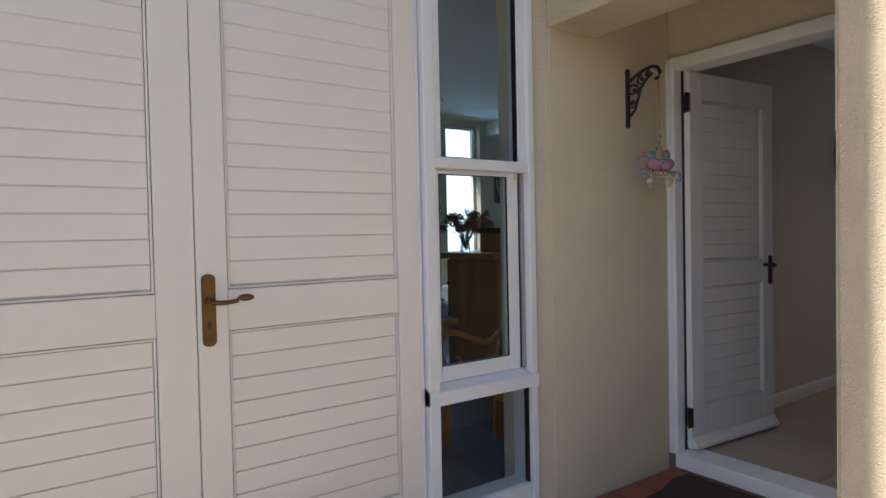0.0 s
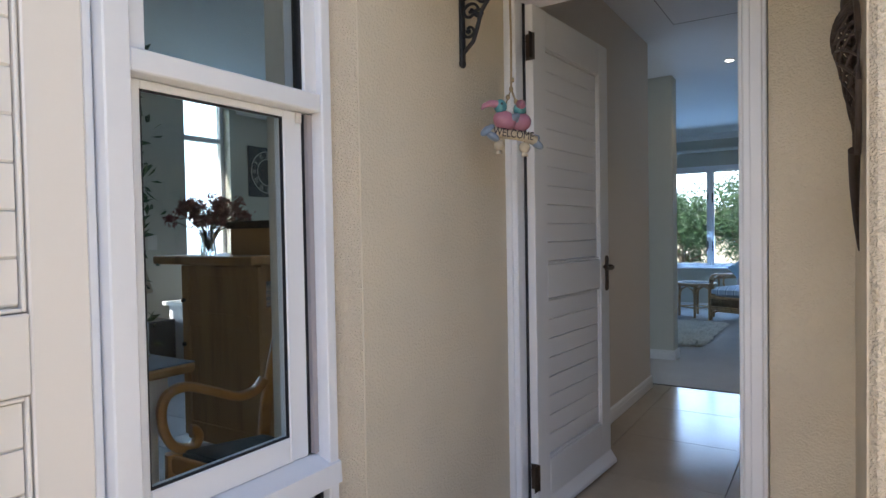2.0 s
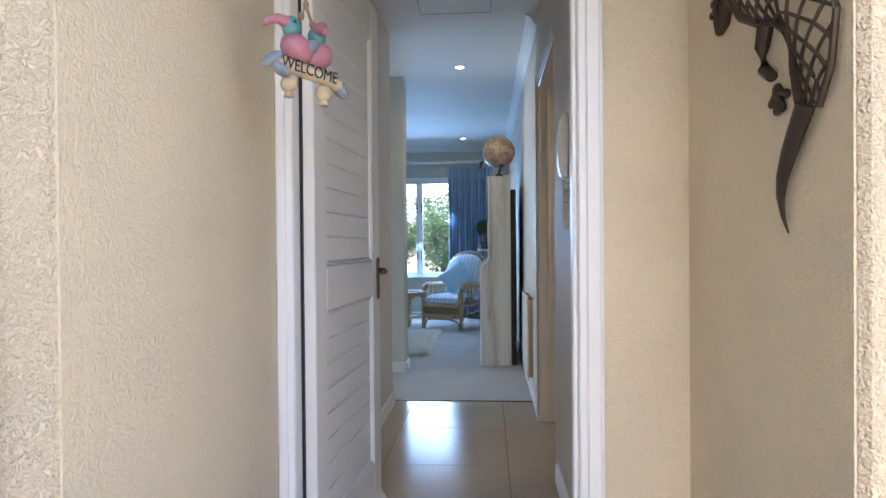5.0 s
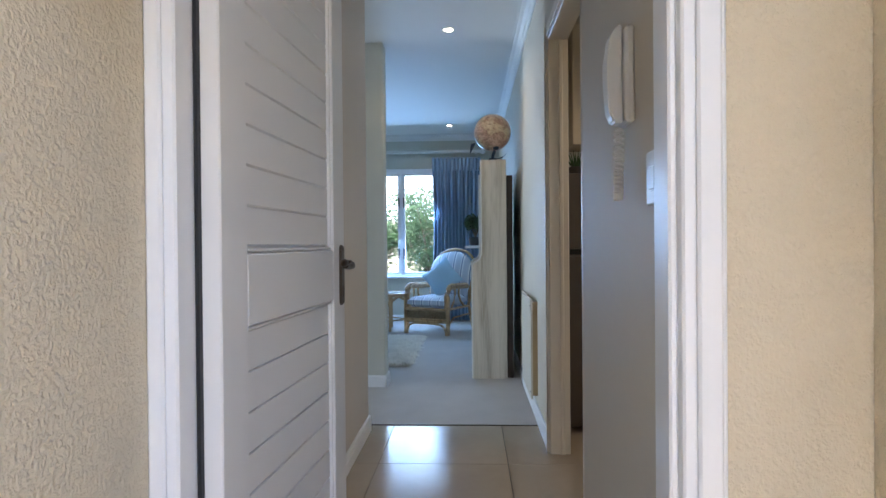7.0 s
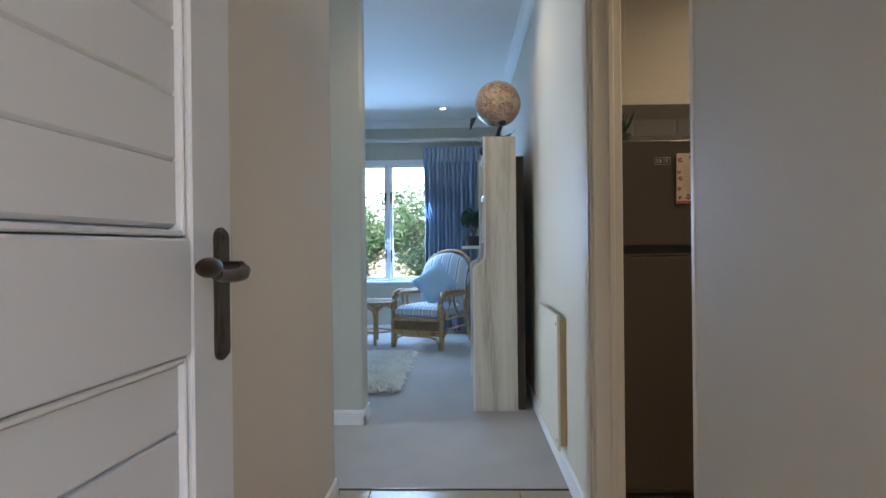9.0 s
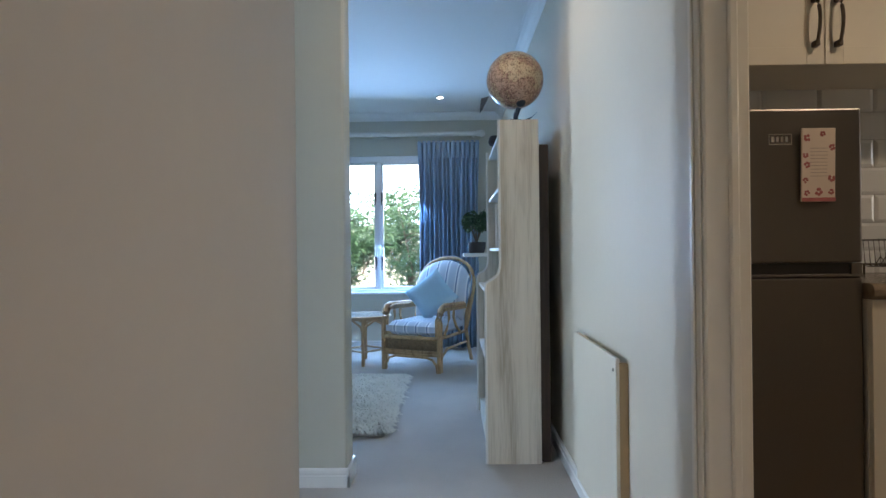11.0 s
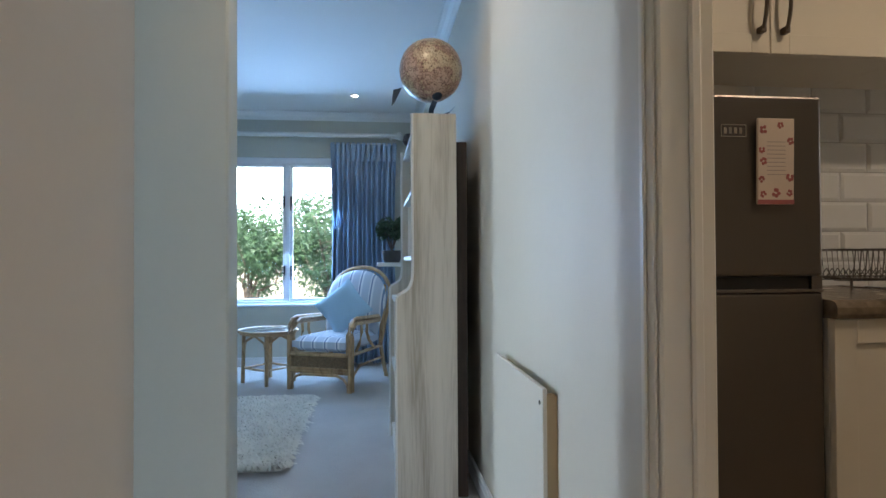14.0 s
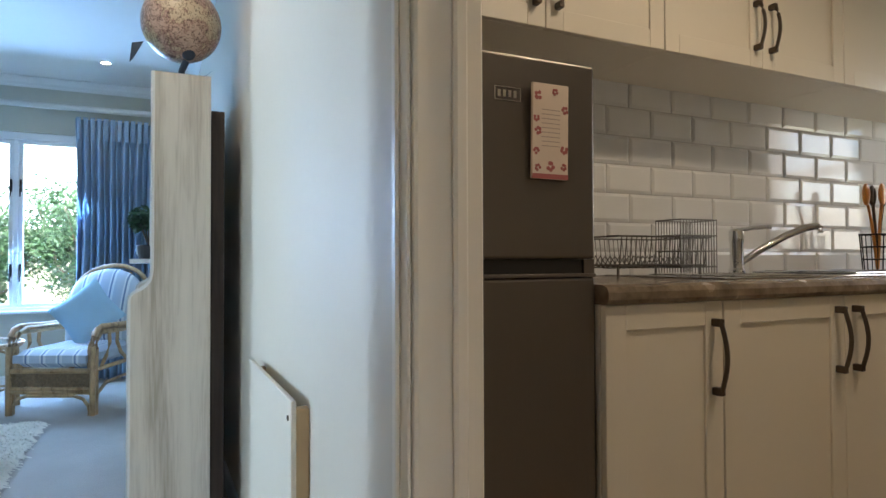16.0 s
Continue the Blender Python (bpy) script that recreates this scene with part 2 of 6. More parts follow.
M["curtain"] = paint("blue_curtain_cloth", (0.29, 0.41, 0.56), 0.95, big=3, fine=500, var=0.12, bump=0.3, spec=0.1)
M["rug"] = paint("cream_wool", (0.80, 0.76, 0.67), 1.0, big=9, fine=200, var=0.12, bump=0.5, spec=0.1)
M["globe"] = None
M["leaf"] = paint("green_leaf", (0.075, 0.15, 0.065), 0.5, big=3, fine=30, var=0.5, bump=0.05)
M["leaf_dark"] = paint("dark_green_leaf", (0.03, 0.075, 0.025), 0.5, big=20, fine=90, var=0.4)
M["bark"] = paint("grey_bark", (0.16, 0.12, 0.09), 0.9, big=20, fine=90, var=0.4, bump=0.6, dist=0.01)
M["pine"] = wood("pine_wood", (0.36, 0.15, 0.045), (0.58, 0.30, 0.11), 0.4, "z", 8, 0.08, 0.08)
M["honey"] = wood("honey_wood", (0.42, 0.14, 0.025), (0.60, 0.24, 0.05), 0.3, "x", 8, 0.1, 0.05, 0.4)
M["seat_blue"] = paint("blue_woven_cloth", (0.045, 0.07, 0.09), 0.9, big=60, fine=160, var=0.7, bump=0.5, dist=0.003)
M["cloth_blue"] = paint("blue_grey_runner", (0.18, 0.24, 0.33), 0.8, big=5, fine=60, var=0.35, bump=0.2)
M["shade"] = paint("linen_lampshade", (0.45, 0.38, 0.27), 0.9, big=6, fine=300, var=0.08, bump=0.3)
M["plastic"] = paint("white_plastic", (0.74, 0.71, 0.65), 0.35, var=0.02)
M["red_tile"] = paint("red_quarry_tile", (0.28, 0.09, 0.05), 0.5, big=6, fine=40, var=0.2, bump=0.1, island=0.1)
M["mat"] = paint("dark_coir", (0.045, 0.03, 0.02), 1.0, big=8, fine=300, var=0.4, bump=0.9, dist=0.008)
M["paving"] = paint("pale_paving", (0.56, 0.46, 0.33), 0.8, big=2, fine=60, var=0.15, bump=0.3, dist=0.004)
M["grass"] = paint("lawn", (0.07, 0.11, 0.03), 0.9, big=0.6, fine=60, var=0.4, bump=0.6, dist=0.02)
M["sky_white"] = glow("bright_sky", (0.76, 0.89, 1.0), 1.7)
M["bulb"] = glow("lit_lamp", (1.0, 0.86, 0.66), 14.0)
M["pink"] = paint("pink_glazed_clay", (0.40, 0.17, 0.22), 0.35, big=30, fine=120, var=0.15)
M["teal"] = paint("teal_glazed_clay", (0.09, 0.27, 0.29), 0.35, big=30, fine=120, var=0.15)
M["slate"] = paint("grey_blue_clay", (0.22, 0.27, 0.33), 0.45, big=30, fine=120, var=0.2)
M["driftwood"] = paint("pale_driftwood_clay", (0.50, 0.42, 0.29), 0.6, big=30, fine=120, var=0.25, bump=0.3)
M["ink"] = paint("dark_ink", (0.03, 0.025, 0.03), 0.7, var=0.1)
M["paper"] = paint("printed_paper", (0.70, 0.58, 0.47), 0.7, big=10, fine=90, var=0.05)
M["rose"] = paint("rose_print", (0.40, 0.12, 0.11), 0.7, var=0.2)
M["rope"] = paint("twine", (0.25, 0.19, 0.11), 0.9, fine=300, var=0.3, bump=0.4)
M["petal"] = paint("dusty_petals", (0.30, 0.10, 0.09), 0.8, big=40, fine=90, var=0.5)
M["clock_face"] = paint("slate_clock_board", (0.06, 0.07, 0.075), 0.7, big=12, fine=60, var=0.2)
M["numeral"] = paint("pale_numeral_paint", (0.62, 0.62, 0.58), 0.7, var=0.1)
M["slate_floor"] = paint("blue_slate_floor", (0.11, 0.12, 0.15), 0.35, big=5, fine=40, var=0.25, bump=0.1, island=0.15)
M["blue_dark"] = paint("dark_blue_metal", (0.045, 0.06, 0.085), 0.45, metal=0.4, var=0.2)
M["terracotta"] = paint("dark_pot_clay", (0.05, 0.045, 0.045), 0.6, var=0.2)
M["socket"] = M["plastic"]


def globe_material():
    m, nt, p = tree_of("antique_map_globe")
    tc = nt.nodes.new("ShaderNodeTexCoord")
    land = node(nt, "ShaderNodeTexNoise", Scale=9.0, Detail=8.0, Roughness=0.65)
    fine = node(nt, "ShaderNodeTexNoise", Scale=70.0, Detail=4.0, Roughness=0.7)
    for n in (land, fine):
        nt.links.new(tc.outputs["Object"], n.inputs["Vector"])
    script = node(nt, "ShaderNodeTexNoise", Scale=26.0, Detail=3.0, Roughness=0.6)
    nt.links.new(tc.outputs["Object"], script.inputs["Vector"])
    base = ramp(nt, land.outputs["Fac"], [(0.36, (0.62, 0.50, 0.33)), (0.47, (0.60, 0.45, 0.29)), (0.495, (0.30, 0.15, 0.11)), (0.52, (0.56, 0.37, 0.27)), (0.62, (0.60, 0.42, 0.31)), (0.72, (0.45, 0.28, 0.21))])
    specks = ramp(nt, script.outputs["Fac"], [(0.30, (0.30, 0.20, 0.17)), (0.34, (1, 1, 1)), (0.45, (1, 1, 1)), (0.475, (0.2, 0.13, 0.11)), (0.50, (1, 1, 1)), (0.59, (1, 1, 1)), (0.61, (0.25, 0.17, 0.15)), (0.63, (1, 1, 1)), (0.70, (0.25, 0.16, 0.14))])
    mul = nt.nodes.new("ShaderNodeMix")
    mul.data_type, mul.blend_type = "RGBA", "MULTIPLY"
    mul.inputs[0].default_value = 1.0
    nt.links.new(base, mul.inputs[6])
    nt.links.new(specks, mul.inputs[7])
    nt.links.new(mul.outputs[2], p.inputs["Base Color"])
    p.inputs["Roughness"].default_value = 0.28
    return m


M["globe"] = globe_material()

# ---- mesh helpers ----


def box(bm, x0, y0, z0, x1, y1, z1, bevel=0.0, seg=1):
    vs = [bm.verts.new((x, y, z)) for x in (x0, x1) for y in (y0, y1) for z in (z0, z1)]
    quads = ((0, 1, 3, 2), (4, 6, 7, 5), (0, 4, 5, 1), (2, 3, 7, 6), (0, 2, 6, 4), (1, 5, 7, 3))
    fs = [bm.faces.new([vs[i] for i in q]) for q in quads]
    if bevel:
        edges = list({e for f in fs for e in f.edges})
        bmesh.ops.bevel(bm, geom=edges, offset=bevel, segments=seg, profile=0.5, affect="EDGES", clamp_overlap=True)
    return bm


def tube(bm, pts, r, seg=8, closed=False, r_end=None):
    """A round rod through the points."""
    pts = [Vector(p) for p in pts]
    n = len(pts)
    rings = []
    up = Vector((0, 0, 1))
    for i, p in enumerate(pts):
        if closed:
            d = (pts[(i + 1) % n] - pts[i - 1]).normalized()
        else:
            d = (pts[min(i + 1, n - 1)] - pts[max(i - 1, 0)]).normalized()
        a = d.cross(up if abs(d.z) < 0.95 else Vector((1, 0, 0))).normalized()
        b = d.cross(a).normalized()
        rad = r if r_end is None else r + (r_end - r) * i / max(1, n - 1)
        rings.append([bm.verts.new(p + (a * math.cos(k * 2 * math.pi / seg) + b * math.sin(k * 2 * math.pi / seg)) * rad) for k in range(seg)])
    for i in range(n if closed else n - 1):
        q, w = rings[i], rings[(i + 1) % n]
        for k in range(seg):
            bm.faces.new((q[k], q[(k + 1) % seg], w[(k + 1) % seg], w[k]))
    if not closed:
        bm.faces.new(rings[0][::-1])
        bm.faces.new(rings[-1])
    return bm


def lathe(bm, prof, at=(0, 0, 0), seg=24):
    """Turned shape: profile of (radius, height) from bottom to top."""
    x, y, z = at
    rings = []
    for r, h in prof:
        rings.append([bm.verts.new((x + r * math.cos(2 * math.pi * k / seg), y + r * math.sin(2 * math.pi * k / seg), z + h)) for k in range(seg)])
    for q, w in zip(rings, rings[1:]):
        for k in range(seg):
            bm.faces.new((q[k], q[(k + 1) % seg], w[(k + 1) % seg], w[k]))
    bm.faces.new(rings[0][::-1])
    bm.faces.new(rings[-1])
    return bm


def ball(bm, at, rx, ry=None, rz=None, u=16, v=10, m=None):
    made = bmesh.ops.create_uvsphere(bm, u_segments=u, v_segments=v, radius=1.0)
    mat = Matrix.Translation(at) @ (m or Matrix()) @ Matrix.Diagonal((rx, ry or rx, rz or rx, 1))
    bmesh.ops.transform(bm, matrix=mat, verts=made["verts"])
    return bm


def prism(bm, poly, a, b, axis="x"):
    """A flat outline given thickness from a to b along an axis; outline in the other two axes, in order."""
    def at(p, d):
        return {"x": (d, p[0], p[1]), "y": (p[0], d, p[1]), "z": (p[0], p[1], d)}[axis]
    lo = [bm.verts.new(at(p, a)) for p in poly]
    hi = [bm.verts.new(at(p, b)) for p in poly]
    bm.faces.new(lo[::-1])
    bm.faces.new(hi)
    n = len(poly)
    for i in range(n):
        bm.faces.new((lo[i], lo[(i + 1) % n], hi[(i + 1) % n], hi[i]))
    return bm


def arc(c, r, a0, a1, n, plane="xz", other=0.0):
    out = []
    for i in range(n + 1):
        a = radians(a0 + (a1 - a0) * i / n)
        u, v = c[0] + r * math.cos(a), c[1] + r * math.sin(a)
        out.append({"xz": (u, other, v), "yz": (other, u, v), "xy": (u, v, other)}[plane])
    return out


def mesh_of(name, bm, material, smooth=False):
    bmesh.ops.recalc_face_normals(bm, faces=bm.faces)
    me = bpy.data.meshes.new(name)
    bm.to_mesh(me)
    bm.free()
    if smooth:
        me.polygons.foreach_set("use_smooth", [True] * len(me.polygons))
        me.set_sharp_from_angle(angle=radians(40))
    me.materials.append(material)
    return me


def part(name, bm, material, parent, label="", smooth=False):
    ob = new(name, mesh_of(name, bm, material, smooth))
    ob.parent = parent
    if label:
        tagged(ob, label)
    return ob


def solid(name, bm, material, label, category, kind="", group="", smooth=False):
    return tagged(new(name, mesh_of(name, bm, material, smooth)), label, category, group, kind)


def thing(name, label, category, at=None, kind="", group=""):
    ob = new(name)
    ob.empty_display_size = 0.05
    if at is not None:
        ob.matrix_world = at
    return tagged(ob, label, category, group, kind)


def boxes(*rows, bevel=0.0):
    bm = bmesh.new()
    for r in rows:
        box(bm, *r, bevel=bevel)
    return bm


def structure(name, bm, material, label, category):
    return solid(name, bm, material, label, category, "structure")

# ---- structure: outside ----
CEIL = 2.47
structure("ground", boxes((-120, -120, -0.30, 120, 120, -0.13)), M["grass"], "green lawn around the house, reaching the horizon", "ground")
structure("pavement", boxes((-4, -5, -0.13, 2.62, 1.93, -0.09)), M["paving"], "pale paved yard in front of the entrance", "pavement")
structure("porch_floor", boxes((2.62, 0.775, -0.13, 3.56, 1.88, -0.095)), M["grout"], "mortar bed under the red porch tiles", "floor")

structure("wall_facade", boxes(
    (-0.70, 1.95, -0.1, 0.16, 2.10, 2.75), (0.16, 1.95, 2.40, 1.975, 2.10, 2.75), (1.975, 1.95, 2.30, 2.60, 2.10, 2.75),
    (1.975, 1.985, -0.1, 1.998, 2.10, 2.30)), M["stucco"], "cream textured plaster front wall of the house", "wall")
bm = bmesh.new()
prism(bm, [(2.594, 2.10), (2.594, 1.938), (2.606, 1.930), (2.646, 1.893), (2.655, 1.889), (2.655, 2.10)], -0.13, 2.75, "z")
structure("wall_return", bm, M["stucco"], "rough plastered return beside the window", "wall")
structure("wall_porch_left", boxes((2.655, 1.885, -0.13, 3.538, 2.07, 2.75)), M["stucco_smooth"], "cream plastered side wall of the entrance porch", "wall")
structure("wall_porch_right", boxes((2.80, 0.60, -0.13, 3.538, 0.772, 2.75)), M["stucco_smooth"], "cream plastered porch wall carrying a metal gecko", "wall")
structure("wall_pillar", boxes((2.785, -0.35, -0.13, 2.97, 0.768, 2.75), bevel=0.012), M["stucco"], "cream textured plaster pillar beside the porch", "wall")
structure("wall_lintel", boxes((2.628, 0.74, 2.10, 2.95, 1.88, 2.75), bevel=0.012), M["stucco"], "cream plastered beam over the porch opening", "wall")
structure("porch_ceiling", boxes((2.95, 0.772, 2.50, 3.54, 1.885, 2.60)), M["stucco_smooth"], "plastered porch ceiling in deep shade", "ceiling")
structure("wall_garden", boxes((-3.75, -9, -0.13, -3.5, 1.2, 1.8)), M["stucco"], "cream garden wall closing the yard", "wall")
structure("wall_yard", boxes((-3.75, -9.2, -0.13, 9, -9, 1.8)), M["stucco"], "cream boundary wall across the yard", "wall")
structure("roof", boxes((-0.70, 1.70, 2.75, 11.2, 6.7, 2.95), (2.95, -2.5, 2.75, 11.2, 1.70, 2.95)), M["dark_wood"], "flat dark roof slab with a short eave", "roof")

# unseen block added to shadow the pillar; its corner sets the sun edge
structure("wall_sun_blocker", boxes((-0.70, 1.95, 2.95, 11.0, 6.6, 6.5)), M["stucco"], "unseen block added above the house to cast the sun's shadow", "wall")

# ---- structure: inside ----
# hall front wall with the entrance opening
structure("wall_entrance", boxes((3.54, 1.89, -0.1, 3.70, 2.07, 2.6), (3.54, 0.60, -0.1, 3.70, 0.995, 2.6), (3.54, 0.995, 2.09, 3.70, 1.89, 2.6)), M["stucco_smooth"], "cream plastered wall around the entrance door", "wall")
structure("wall_hall_left", boxes((3.70, 1.95, 0, 5.93, 2.07, CEIL)), M["wall_hall"], "warm grey painted hall wall with a soft sheen", "wall")
structure("wall_hall_right", boxes((3.70, 0.912, 0, 4.69, 1.0, CEIL), (4.69, 0.912, 2.03, 5.60, 1.0, CEIL), (5.60, 0.912, 0, 10.75, 1.0, CEIL)), M["wall"], "cream painted hall wall with the kitchen doorway", "wall")
structure("wall_stub", boxes((6.96, 2.0, 0, 7.12, 6.4, CEIL), bevel=0.008), M["wall_lounge"], "sage painted wall end between hall and lounge", "wall")
structure("wall_lounge_window", boxes((10.75, 0.88, 0, 10.93, 1.72, CEIL), (10.75, 2.89, 0, 10.93, 5.2, CEIL), (10.75, 1.72, 0, 10.93, 2.89, 0.575), (10.75, 1.72, 2.03, 10.93, 2.89, CEIL)), M["wall_lounge"], "sage painted lounge wall around the window", "wall")
structure("wall_lounge_left", boxes((7.12, 5.0, 0, 10.75, 5.2, CEIL)), M["wall_lounge"], "sage painted lounge side wall", "wall")
structure("wall_kitchen", boxes((6.54, -2.3, 0, 6.68, 0.88, CEIL)), M["wall"], "cream painted kitchen wall behind the tiles", "wall")
structure("wall_kitchen_end", boxes((3.54, -2.3, 0, 5.58, -2.18, CEIL), (6.15, -2.3, 0, 6.54, -2.18, CEIL), (5.58, -2.3, 0, 6.15, -2.18, 1.0), (5.58, -2.3, 1.95, 6.15, -2.18, CEIL)), M["wall"], "cream kitchen end wall with a window", "wall")
structure("wall_kitchen_back", boxes((3.54, -2.18, 0, 3.70, 0.60, 2.6)), M["wall"], "cream painted kitchen back wall", "wall")
structure("wall_dining_back", boxes((-0.70, 6.3, 0, 3.55, 6.5, 2.75), (4.66, 6.3, 0, 5.22, 6.5, 2.75), (5.77, 6.3, 0, 6.54, 6.5, 2.75), (6.92, 6.3, 0, 6.96, 6.5, 2.75), (6.54, 6.3, 0, 6.92, 6.5, 0.3), (6.54, 6.3, 2.40, 6.92, 6.5, 2.75), (3.55, 6.3, 2.50, 4.66, 6.5, 2.75), (5.22, 6.3, 0, 5.77, 6.5, 0.55), (5.22, 6.3, 2.60, 5.77, 6.5, 2.75)), M["wall_lounge"], "grey-green dining room wall with tall windows", "wall")
structure("wall_dining_left", boxes((-0.70, 2.10, 0, -0.55, 6.3, 2.75)), M["wall_lounge"], "grey-green dining room side wall", "wall")
structure("ceiling", boxes((3.70, 0.88, CEIL, 10.93, 2.07, CEIL + 0.1), (3.70, -2.3, CEIL, 6.68, 0.88, CEIL + 0.1), (7.04, 2.07, CEIL, 10.93, 5.2, CEIL + 0.1)), M["ceiling"], "white painted ceiling of hall, kitchen and lounge", "ceiling")
structure("ceiling_dining", boxes((-0.70, 2.10, 2.66, 5.93, 6.5, 2.74), (5.86, 2.07, CEIL, 5.93, 6.3, 2.66), (5.93, 2.07, CEIL, 7.04, 6.3, CEIL + 0.1)), M["ceiling"], "white dining room ceiling", "ceiling")
structure("floor_slab", boxes((3.50, -2.3, -0.1, 10.93, 5.2, -0.008), (-0.68, 2.0, -0.1, 7.0, 6.5, -0.009)), M["grout"], "grout and screed under the floor finishes", "floor")
structure("carpet", boxes((6.04, 1.0, -0.008, 10.75, 5.0, 0.004)), M["carpet"], "beige cut-pile carpet in the lounge", "carpet")
bm = bmesh.new()
tube(bm, [(6.038, 1.0, 0.002), (6.038, 2.6, 0.002)], 0.004, 6)
structure("trim_carpet", bm, M["bronze"], "thin metal strip where tiles meet carpet", "trim")


def skirting(name, x0, y0, x1, y1, depth, h=0.085):
    """A moulded skirting board: plinth, groove and rounded cap along one wall."""
    bm = bmesh.new()
    prof = [(0, 0), (1, 0), (1, 0.62), (0.8, 0.66), (0.8, 0.72), (0.95, 0.76), (0.85, 0.92), (0.45, 1.0), (0, 1.0)]
    if abs(y1 - y0) < 1e-6:
        prism(bm, [(y0 + depth * a, 0.001 + h * b) for a, b in prof], x0, x1, "x")
    else:
        prism(bm, [(x0 + depth * a, 0.001 + h * b) for a, b in prof], y0, y1, "y")
    return structure(name, bm, M["white"], "white moulded skirting board along the wall", "skirting")


skirting("baseboard_1", 3.72, 1.95, 5.94, 1.95, -0.014)
skirting("baseboard_2", 3.72, 1.0, 4.64, 1.0, 0.014)
skirting("baseboard_3", 5.63, 1.0, 10.75, 1.0, 0.014)
skirting("baseboard_4", 6.96, 1.988, 6.96, 4.0, -0.014)
skirting("baseboard_5", 6.946, 2.0, 7.13, 2.0, -0.014)
skirting("baseboard_6", 10.75, 1.0, 10.75, 5.0, -0.014)
skirting("baseboard_7", 5.93, 1.95, 5.93, 2.07, 0.014)
skirting("baseboard_8", -0.55, 6.3, 3.55, 6.3, -0.014)
skirting("baseboard_9", 4.66, 6.3, 6.96, 6.3, -0.014)


def cornice(name, axis, fixed, a, b, side, z=CEIL, size=0.075):
    """A coved cornice between wall and ceiling."""
    bm = bmesh.new()
    s = size
    prof = [(0, 0), (0.10, 0), (0.13, 0.12), (0.22, 0.18), (0.32, 0.45), (0.55, 0.70), (0.80, 0.82), (0.86, 0.90), (1.0, 0.90), (1.0, 1.0), (0, 1.0)]
    prism(bm, [(fixed + side * s * u, z - s + s * v - 0.001) for u, v in prof], a, b, axis)
    return structure(name, bm, M["ceiling"], "white coved plaster cornice", "cornice")


cornice("trim_cornice_1", "x", 1.0, 5.64, 10.75, 1)
cornice("trim_cornice_2", "y", 10.75, 1.0, 5.0, -1)

# ceiling hatch outline in the hall
bm = boxes((5.05, 1.28, CEIL - 0.0015, 5.053, 1.70, CEIL + 0.002), (5.60, 1.28, CEIL - 0.0015, 5.603, 1.70, CEIL + 0.002), (5.05, 1.277, CEIL - 0.0015, 5.603, 1.28, CEIL + 0.002), (5.05, 1.70, CEIL - 0.0015, 5.603, 1.703, CEIL + 0.002))
structure("trim_hatch", bm, M["grout"], "thin dark joint of a ceiling hatch", "trim")

# ---- entrance frames and kitchen doorway ----


def frame_profile(name, rows, material, label):
    t = thing(name, label, "door frame", kind="structure")
    for n, r in rows:
        part(n, box(bmesh.new(), *r, bevel=0.004), M["rubber_and_shade"] if n == "seal" else material, t)
    return t


# first piece: black strip standing in for the shade in the hinge gap
frame_profile("trim_entrance_frame", [
    ("seal", (3.575, 1.832, -0.04, 3.655, 1.8388, 2.07)), ("jamb", (3.515, 1.839, -0.06, 3.66, 1.8895, 2.085)), ("jamb", (3.515, 0.998, -0.06, 3.66, 1.065, 2.085)),
    ("head", (3.515, 1.065, 2.02, 3.66, 1.839, 2.085)),
    ("stop", (3.535, 1.065, 0.012, 3.575, 1.079, 2.02)),
    ("bead", (3.504, 1.857, -0.05, 3.515, 1.884, 2.075)), ("bead", (3.504, 1.008, -0.05, 3.515, 1.045, 2.075)),
    ("sill", (3.49, 1.065, -0.07, 3.66, 1.839, 0.004))], M["white_frame"], "white painted wooden entrance door frame with sill")
frame_profile("trim_kitchen_frame", [
    ("jamb", (5.567, 0.907, 0, 5.60, 1.004, 2.03)), ("jamb", (4.69, 0.907, 0, 4.712, 1.002, 2.03)), ("head", (4.712, 0.907, 2.0, 5.567, 1.004, 2.03)),
    ("architrave", (5.577, 1.0045, 0, 5.622, 1.010, 2.075)), ("architrave", (4.69, 1.0045, 2.02, 5.577, 1.010, 2.075)),
    ("bead", (5.60, 1.0102, 0, 5.618, 1.017, 2.07)), ("stop", (5.555, 0.935, 0, 5.567, 0.955, 2.0))], M["cab"], "cream painted kitchen door frame")


# ---- plank doors ----


